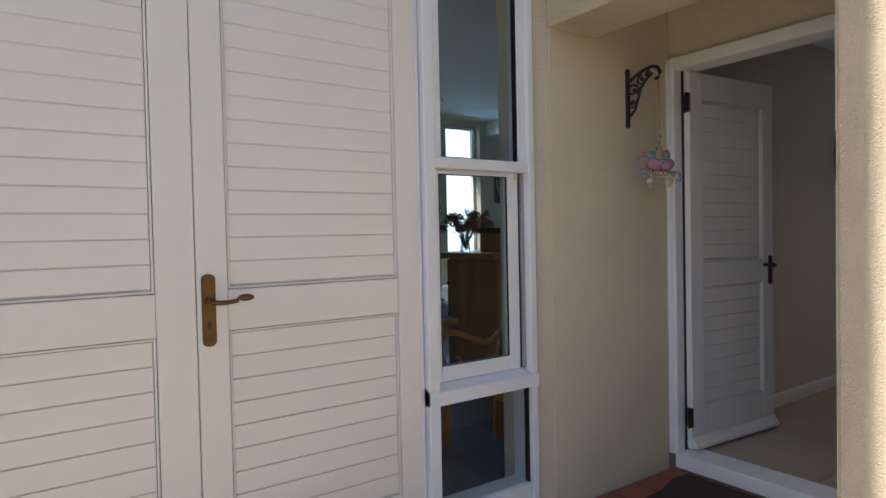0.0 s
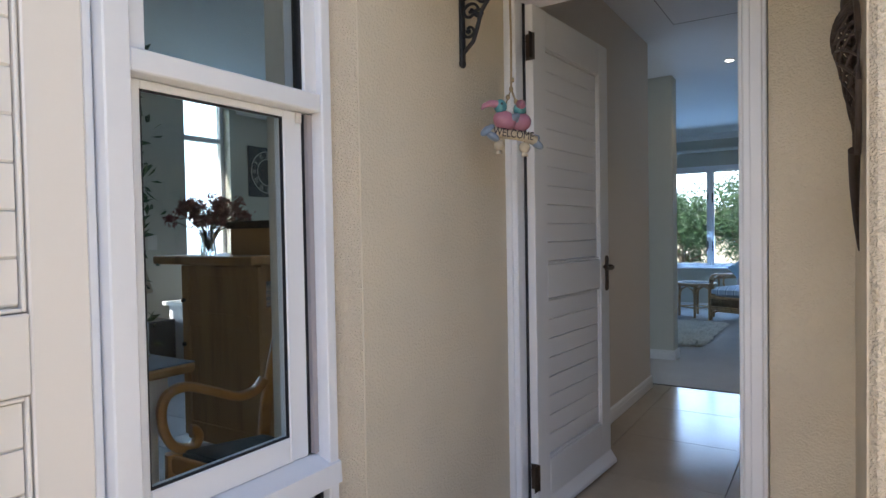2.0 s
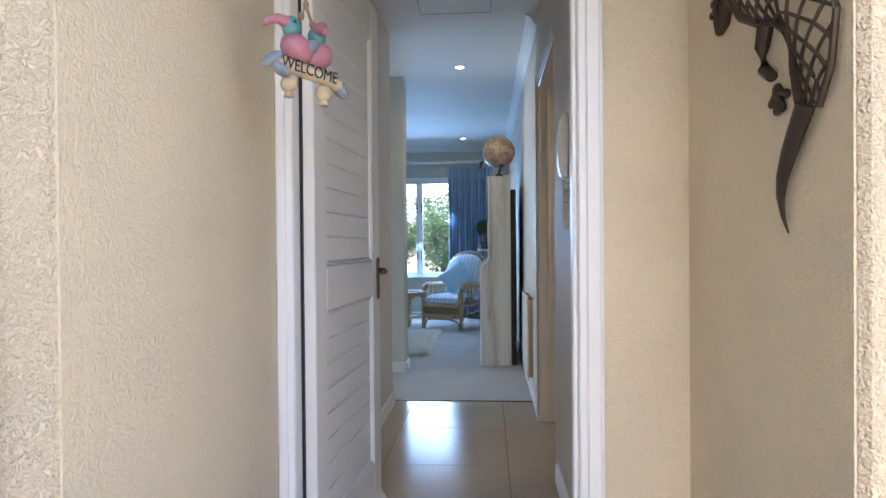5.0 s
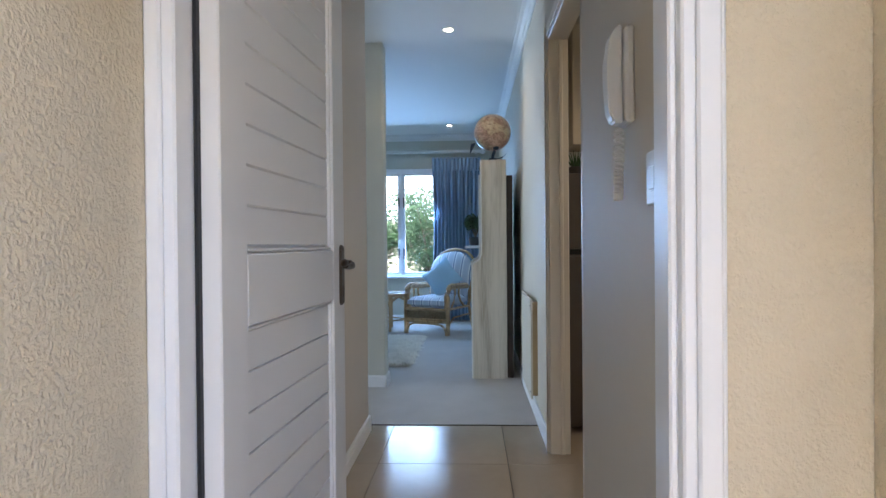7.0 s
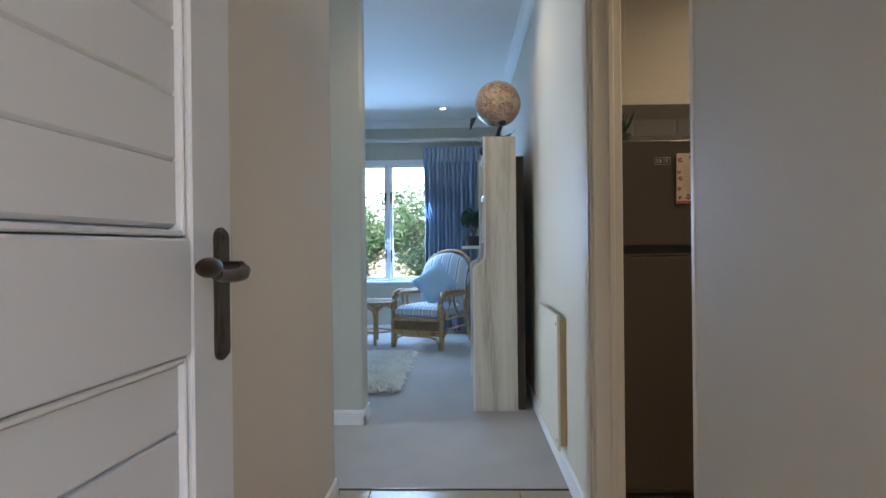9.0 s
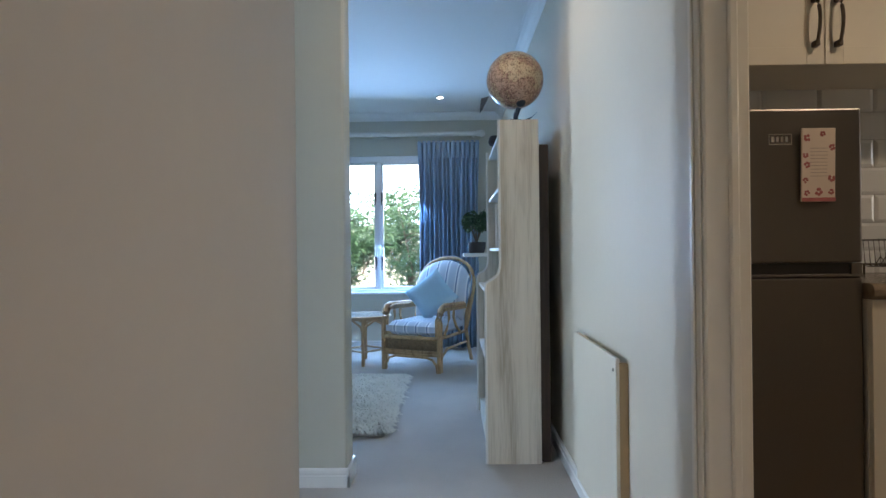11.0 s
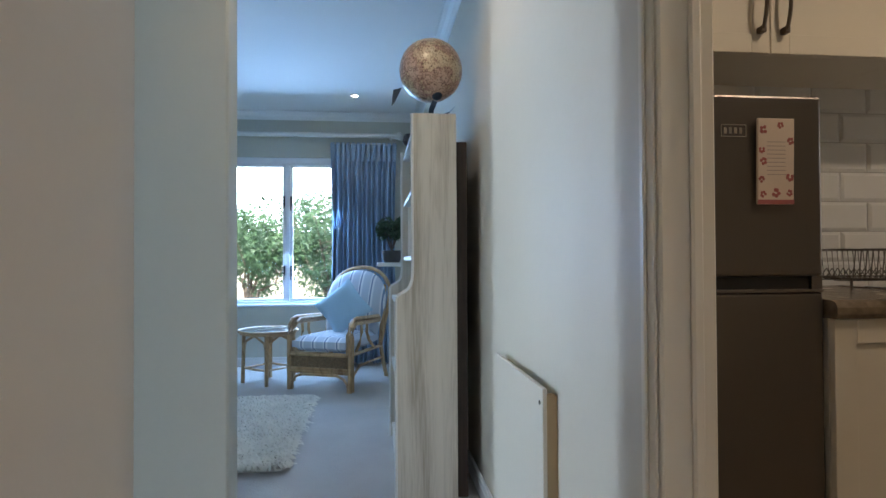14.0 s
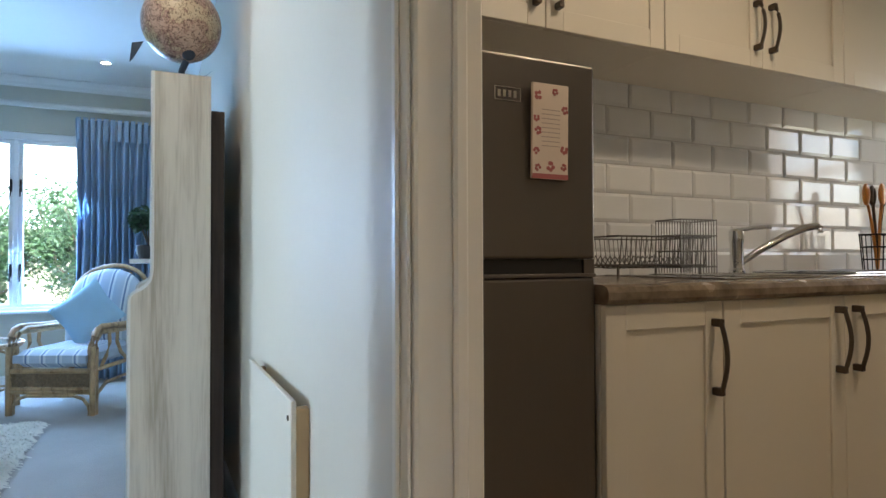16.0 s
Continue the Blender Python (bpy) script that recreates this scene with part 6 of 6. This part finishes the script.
def carver_chair():
    c = thing("carver_chair", "honey-coloured wooden armchair with scrolled arms and blue seat", "chair", pose(2.62, 2.745, 0))
    H = M["honey"]
    W, TAPER = 0.615, 0.125
    arm = [(0.355, 0.612), (0.325, 0.578), (0.278, 0.562), (0.233, 0.568), (0.146, 0.604), (0.075, 0.626), (0.022, 0.612), (0.0, 0.575), (-0.004, 0.53), (0.006, 0.475), (0.03, 0.432), (0.068, 0.412), (0.1, 0.418), (0.114, 0.445), (0.105, 0.47), (0.09, 0.474)]
    post = [(0.33, 0.0), (0.335, 0.2), (0.345, 0.372), (0.362, 0.522), (0.388, 0.65), (0.415, 0.764), (0.445, 0.86), (0.475, 0.95)]
    for y0, s in ((0.0, -1), (-W, 1)):
        d = Vector((0.33, s * TAPER, 0)).normalized()
        nrm = Vector((-d.y, d.x, 0))
        at = lambda q: Vector((d.x * q[0], y0 + d.y * q[0], q[1]))
        part("scroll_arm", bent_board(bmesh.new(), [at(q) for q in arm], nrm, 0.032, 0.045), H, c, smooth=True)
        part("back_post", bent_board(bmesh.new(), [at(q) for q in post], nrm, 0.042, 0.035), H, c, smooth=True)
        bm = bmesh.new()
        bent_board(bm, [at((0.02, 0.0)), at((0.024, 0.2)), at((0.028, 0.405))], nrm, 0.045, 0.045)
        part("front_leg", bm, H, c, smooth=True)
        bm = bmesh.new()
        bent_board(bm, [at((0.05, 0.37)), at((0.19, 0.37)), at((0.325, 0.37))], nrm, 0.06, 0.03)
        part("seat_rail", bm, H, c)
    bm = bmesh.new()
    bent_board(bm, [(0.025, -0.025, 0.37), (0.025, -W / 2, 0.372), (0.025, -W + 0.025, 0.37)], (1, 0, 0), 0.06, 0.03)
    part("front_rail", bm, H, c)
    bm = bmesh.new()
    outline = [(0.045, -0.03), (0.045, -W + 0.03), (0.315, -W + 0.135), (0.315, -0.135)]
    rings = [[bm.verts.new((x, y, z)) for x, y in outline] for z in (0.385, 0.412)]
    top = bm.faces.new(rings[1])
    bm.faces.new(rings[0][::-1])
    for k in range(4):
        bm.faces.new((rings[0][k], rings[0][(k + 1) % 4], rings[1][(k + 1) % 4], rings[1][k]))
    bmesh.ops.recalc_face_normals(bm, faces=bm.faces)
    bmesh.ops.bevel(bm, geom=[e for e in bm.edges], offset=0.008, segments=2, affect="EDGES")
    part("seat", bm, M["seat_blue"], c, "dark blue woven seat")
    for q in ((0.40, 0.72), (0.445, 0.88)):
        x = q[0] * 0.935
        part("back_slat", box(bmesh.new(), x - 0.01, -W + 0.165, q[1] - 0.035, x + 0.01, -0.165, q[1] + 0.035, bevel=0.006), H, c)
    return c


carver_chair()
tb = thing("dining_table", "wooden dining table with a blue-grey runner", "table", pose(0, 0, 0))
part("tabletop", box(bmesh.new(), 0.80, 2.78, 0.655, 2.78, 3.50, 0.69, bevel=0.008), M["pine"], tb)
for r in ((0.87, 2.83, 0.56, 2.70, 2.85, 0.655), (0.87, 3.41, 0.56, 2.70, 3.43, 0.655), (2.68, 2.851, 0.56, 2.70, 3.409, 0.655), (0.87, 2.851, 0.56, 0.89, 3.409, 0.655)):
    part("apron", boxes(r), M["enamel"], tb)
for x in (0.93, 2.64):
    for y in (2.89, 3.37):
        part("leg", box(bmesh.new(), x - 0.035, y - 0.035, 0, x + 0.035, y + 0.035, 0.56, bevel=0.006), M["enamel"], tb)
solid("table_runner", boxes((0.81, 2.783, 0.6902, 2.777, 3.495, 0.694)), M["cloth_blue"], "blue-grey woven cloth spread on the table", "tablecloth")
lp = thing("table_lamp", "glass-based table lamp with a linen shade", "lamp", pose(2.57, 2.95, 0.6945))
part("base", box(bmesh.new(), -0.06, -0.06, 0, 0.06, 0.06, 0.02, bevel=0.003), M["pine"], lp)
part("glass_body", lathe(bmesh.new(), [(0.045, 0.02), (0.065, 0.05), (0.068, 0.09), (0.045, 0.15), (0.022, 0.20), (0.018, 0.24)], seg=24), M["clear"], lp, "bulbous clear glass body", smooth=True)
bm = bmesh.new()
tube(bm, [(0, 0, 0.24), (0, 0, 0.30)], 0.012, 10)
part("neck", bm, M["bronze"], lp)
bm = bmesh.new()
n = 28
for r0, z0, r1, z1 in ((0.135, 0.255, 0.10, 0.385),):
    rings = [[bm.verts.new((r * math.cos(2 * math.pi * k / n), r * math.sin(2 * math.pi * k / n), z)) for k in range(n)] for r, z in ((r0, z0), (r1, z1), (r1 - 0.003, z1), (r0 - 0.003, z0))]
    for q, w in zip(rings, rings[1:] + rings[:1]):
        for k in range(n):
            bm.faces.new((q[k], q[(k + 1) % n], w[(k + 1) % n], w[k]))
part("shade", bm, M["shade"], lp, "tapered linen shade", smooth=True)

dk = thing("pine_dresser", "knotty pine cupboard unit with open side shelves", "cupboard", pose(0, 0, 0))
DX, DY0, DY1 = 3.47, 3.24, 3.86
P = M["pine"]
part("carcass", boxes((DX + 0.02, DY1 - 0.02, 0.03, 4.30, DY1, 1.0), (DX + 0.02, DY0, 0.03, DX + 0.05, DY1 - 0.02, 1.0), (4.27, DY0, 0.03, 4.30, DY1 - 0.02, 1.0), (DX + 0.05, DY0 + 0.3, 0.03, 4.27, DY0 + 0.32, 1.0)), P, dk)
for z in (0.05, 0.42, 0.76):
    part("shelf", boxes((DX + 0.05, DY0 + 0.01, z, 4.27, DY0 + 0.3, z + 0.02)), P, dk)
dd = thing("door", "", "")
dd.parent = dk
for r in ((DY0, 0.06, DY0 + 0.06, 0.99), (DY1 - 0.06, 0.06, DY1, 0.99), (DY0 + 0.06, 0.93, DY1 - 0.06, 0.99), (DY0 + 0.06, 0.66, DY1 - 0.06, 0.74), (DY0 + 0.06, 0.06, DY1 - 0.06, 0.14)):
    part("door_rail", box(bmesh.new(), DX, r[0], r[1], DX + 0.02, r[2], r[3], bevel=0.003), P, dd)
for z0, z1 in ((0.13, 0.67), (0.73, 0.94)):
    part("door_panel", boxes((DX + 0.009, DY0 + 0.055, z0, DX + 0.0195, DY1 - 0.055, z1)), P, dd)
for z in (0.80, 0.56):
    bm = bmesh.new()
    ball(bm, (DX - 0.012, DY1 - 0.03, z), 0.013, u=10, v=8)
    part("knob", bm, M["dark_wood"], dd)
part("top", box(bmesh.new(), 3.38, 3.18, 1.0, 4.36, 3.98, 1.045, bevel=0.006), P, dk, "thick pine top board")
part("foot_rail", boxes((DX + 0.02, DY0 + 0.002, 0, 4.30, DY0 + 0.03, 0.03)), P, dk)
for k in range(7):
    book(pose(3.56 + 0.006 * (k % 3), DY0 + 0.05, 0.7805 + k * 0.016, 0, 0, 0), 0.26, 0.014, 0.2, M["paper" if k % 2 else "slate"], "paper pile in the open shelf of the pine unit" if k % 2 else "grey magazine in the open shelf of the pine unit")
hb = thing("storage_box", "pine box with a dark lid on the unit", "box", pose(0, 0, 0))
part("box_body", box(bmesh.new(), 3.58, 3.20, 1.0455, 4.05, 3.58, 1.185, bevel=0.003), M["pine"], hb)
part("lid", box(bmesh.new(), 3.57, 3.19, 1.1855, 4.07, 3.60, 1.225, bevel=0.004), M["dark_wood"], hb)
vs = thing("flower_vase", "crystal vase of dusky dried flowers", "vase", pose(3.50, 3.66, 1.0455))
part("vase_body", lathe(bmesh.new(), [(0.035, 0), (0.042, 0.02), (0.036, 0.06), (0.034, 0.09), (0.045, 0.125), (0.042, 0.126), (0.030, 0.09), (0.03, 0.06), (0.034, 0.02)], seg=20), M["clear"], vs, "cut glass", smooth=True)
rf = random.Random(5)
bm = bmesh.new()
heads = []
for k in range(40):
    a, sp_ = rf.uniform(0, 6.28), rf.uniform(0.03, 0.24)
    tip = Vector((math.cos(a) * sp_, math.sin(a) * sp_ * 0.6, rf.uniform(0.17, 0.30)))
    tube(bm, [(0, 0, 0.02), (tip.x * 0.3, tip.y * 0.3, 0.13), tip], 0.0022, 4)
    heads.append(tip)
part("stalks", bm, M["bark"], vs)
v, f = leaf_mesh(rf, 2200, lambda: (lambda h: Vector((h.x + rf.gauss(0, 0.017), h.y + rf.gauss(0, 0.017), h.z + rf.gauss(0, 0.016))))(rf.choice(heads)), 0.016, 1.0)
me = bpy.data.meshes.new("blossom")
me.from_pydata(v, [], f)
me.materials.append(M["petal"])
bl = new("blossom", me)
bl.parent = vs

ck = thing("wall_clock", "large square slate wall clock with roman numerals", "clock", pose(6.27, 6.3, 1.87))
part("board", boxes((-0.27, -0.02, -0.28, 0.27, 0.0, 0.28), bevel=0.003), M["clock_face"], ck)
for r in (0.235, 0.15):
    bm = bmesh.new()
    tube(bm, [(r * math.cos(2 * math.pi * i / 48), -0.021, r * math.sin(2 * math.pi * i / 48)) for i in range(48)], 0.005, 5, closed=True)
    part("ring", bm, M["numeral"], ck)
ROMAN = ["XII", "I", "II", "III", "IIII", "V", "VI", "VII", "VIII", "IX", "X", "XI"]
for k, word in enumerate(ROMAN):
    cu = bpy.data.curves.new("numeral", "FONT")
    cu.body, cu.size, cu.extrude, cu.align_x, cu.align_y = word, 0.075, 0.001, "CENTER", "CENTER"
    tx = new("text_tmp", cu)
    dg = bpy.context.evaluated_depsgraph_get()
    me = bpy.data.meshes.new_from_object(tx.evaluated_get(dg))
    bpy.data.objects.remove(tx)
    me.materials.clear()
    me.materials.append(M["numeral"])
    ob = new("numeral", me)
    ob.parent = ck
    a = radians(90 - 30 * k)
    ob.matrix_local = pose(0.193 * math.cos(a), -0.022, 0.193 * math.sin(a), 90, 0, 0) @ pose(0, 0, 0, 0, 0, -30 * k) @ Matrix.Diagonal((0.6, 1, 1, 1))
for L_, a in ((0.10, 60), (0.15, -20)):
    bm = bmesh.new()
    tube(bm, [(0, -0.024, 0), (L_ * math.cos(radians(a)), -0.024, L_ * math.sin(radians(a)))], 0.005, 6)
    part("clock_pointer", bm, M["numeral"], ck)
ts = thing("media_stand", "white low stand with open shelves", "stand", pose(4.85, 5.85, 0))
part("stand_top", box(bmesh.new(), -0.05, -0.25, 0.52, 0.95, 0.25, 0.555, bevel=0.004), M["white"], ts)
for x in (0.0, 0.42, 0.86):
    part("upright", box(bmesh.new(), x, -0.22, 0, x + 0.04, 0.22, 0.52, bevel=0.003), M["white"], ts)
part("stand_shelf", boxes((0.041, -0.21, 0.12, 0.419, 0.21, 0.15), (0.461, -0.21, 0.12, 0.859, 0.21, 0.15)), M["white"], ts)
spk = thing("subwoofer", "black box loudspeaker standing on small feet", "loudspeaker", pose(4.68, 6.05, 0))
part("cabinet_body", box(bmesh.new(), -0.13, -0.13, 0.03, 0.13, 0.13, 0.40, bevel=0.005), M["dark_plastic"], spk)
for x in (-0.1, 0.1):
    for y in (-0.1, 0.1):
        part("foot", lathe(bmesh.new(), [(0.015, 0), (0.015, 0.03)], (x, y, 0), 8), M["dark_plastic"], spk)
sk2 = thing("power_socket", "white socket plate on the dining room wall", "socket", pose(4.84, 6.3, 1.10))
part("plate", box(bmesh.new(), -0.05, -0.012, -0.07, 0.05, 0.0, 0.07, bevel=0.003), M["plastic"], sk2)
iv = thing("hanging_ivy", "trailing ivy hanging inside the dining window", "plant", pose(2.25, 2.33, 0.85))
bm = bmesh.new()
for k in range(4):
    tube(bm, [(0.02 * k - 0.03, 0.01 * k, 1.3), (0.02 * k - 0.03 + 0.02 * math.sin(k), 0.02, 0.8), (0.015 * k - 0.02, 0.01, 0.05)], 0.003, 5)
part("vine", bm, M["bark"], iv)
ri = random.Random(21)
v, f = leaf_mesh(ri, 900, lambda: Vector((ri.gauss(0, 0.035), ri.gauss(0, 0.035), ri.uniform(0.0, 1.3))), 0.021, 1.0)
me = bpy.data.meshes.new("foliage")
me.from_pydata(v, [], f)
me.materials.append(M["leaf_dark"])
il = new("foliage", me)
il.parent = iv
part("hanger", boxes((-0.06, -0.05, 1.29, 0.06, 0.05, 1.30)), M["terracotta"], iv)
bm = bmesh.new()
tube(bm, [(0, 0, 1.30), (0, 0, 1.81)], 0.002, 5)
part("hanger_cord", bm, M["rope"], iv)

# ---- small pieces of floors and walls ----
def piece_mesh(name, w, d, h, c, material):
    """A tile lying flat with eased top edges; local origin at its corner."""
    bm = bmesh.new()
    vs = [[bm.verts.new(p) for p in ring] for ring in (
        [(0, 0, 0), (w, 0, 0), (w, d, 0), (0, d, 0)], [(0, 0, h - c), (w, 0, h - c), (w, d, h - c), (0, d, h - c)], [(c, c, h), (w - c, c, h), (w - c, d - c, h), (c, d - c, h)])]
    for q, r in zip(vs, vs[1:]):
        for i in range(4):
            bm.faces.new((q[i], q[(i + 1) % 4], r[(i + 1) % 4], r[i]))
    bm.faces.new(vs[0][::-1])
    bm.faces.new(vs[2])
    return mesh_of(name, bm, material)


floor_tiles = thing("floor_hall", "glossy beige square floor tiles in hall and kitchen", "floor", kind="structure")
cache = {}


def lay(parent, x0, y0, x1, y1, top, mat, h=0.008, c=0.0012, gap=0.003):
    x0, y0, x1, y1 = x0 + gap / 2, y0 + gap / 2, x1 - gap / 2, y1 - gap / 2
    key = (round(x1 - x0, 4), round(y1 - y0, 4), mat)
    if key not in cache:
        cache[key] = piece_mesh("tile", x1 - x0, y1 - y0, h, c, M[mat])
    ob = new("tile", cache[key])
    ob.parent = parent
    ob.location = (x0, y0, top - h)


YS = [1.822 - 0.605 * k for k in range(0, 7)]
for i in range(5):
    xa, xb = 6.036 - 0.605 * (i + 1), 6.036 - 0.605 * i
    xa = max(xa, 3.66)
    if xb <= 3.66:
        continue
    lay(floor_tiles, xa, 1.822, xb, 1.95, 0.0, "tile")
    for ya, yb in zip(YS[1:], YS):
        lay(floor_tiles, xa, max(ya, -2.18), xb, yb, 0.0, "tile")
for ya, yb in zip(YS[2:], YS[1:]):
    lay(floor_tiles, 6.036, max(ya, -2.18), 6.54, min(yb, 0.88), 0.0, "tile")
porch_tiles = thing("floor_porch", "red quarry tiles on the porch floor", "floor", kind="structure")
for i in range(5):
    for j in range(6):
        lay(porch_tiles, 2.64 + i * 0.18, 0.79 + j * 0.18, 2.64 + (i + 1) * 0.18 - 0.002, 0.79 + (j + 1) * 0.18 - 0.002, -0.0845, "red_tile", h=0.010, gap=0.006)
dining_floor = thing("floor_dining", "dark blue-grey slate tiles in the dining room", "floor", kind="structure")
for i in range(20):
    for j in range(11):
        x0 = -0.53 + i * 0.39
        if x0 + 0.39 > 6.96:
            continue
        if x0 + 0.39 > 6.03 and j < 1:
            pass
        lay(dining_floor, x0, 2.12 + j * 0.38, x0 + 0.39, 2.12 + (j + 1) * 0.38, 0.0, "slate_floor")

backsplash = thing("backsplash", "white bevelled brick-bond wall tiles", "wall tiles", kind="structure")
structure("wall_tile_bed", boxes((6.531, -2.18, 0.937, 6.5395, 0.876, 1.60)), M["tile_grout"], "pale grout behind the wall tiles", "wall")


def bevel_tile(w):
    bm = bmesh.new()
    h, e, t = 0.0975, 0.011, 0.007
    lo = [bm.verts.new((0, y, z)) for y, z in ((0, 0), (w, 0), (w, h), (0, h))]
    a = [bm.verts.new((-0.0025, y, z)) for y, z in ((0, 0), (w, 0), (w, h), (0, h))]
    b = [bm.verts.new((-t, y, z)) for y, z in ((e, e), (w - e, e), (w - e, h - e), (e, h - e))]
    for q, r in ((lo, a), (a, b)):
        for i in range(4):
            bm.faces.new((q[i], q[(i + 1) % 4], r[(i + 1) % 4], r[i]))
    bm.faces.new(b)
    bm.faces.new(lo[::-1])
    return mesh_of("tile", bm, M["subway"])


tile_cache = {}
for row in range(8):
    z = 0.917 + 0.1 * row
    if z > 1.55:
        break
    shift = -0.20 if row % 2 == 0 else -0.10
    y = shift + 1.0
    while y > -2.4:
        y0, y1 = max(y - 0.2 + 0.0015, -2.178), min(y - 0.0015, 0.874)
        if y1 - y0 > 0.03:
            w = round(y1 - y0, 4)
            if w not in tile_cache:
                tile_cache[w] = bevel_tile(w)
            ob = new("tile", tile_cache[w])
            ob.parent = backsplash
            ob.location = (6.531, y0, z + 0.0015)
        y -= 0.2
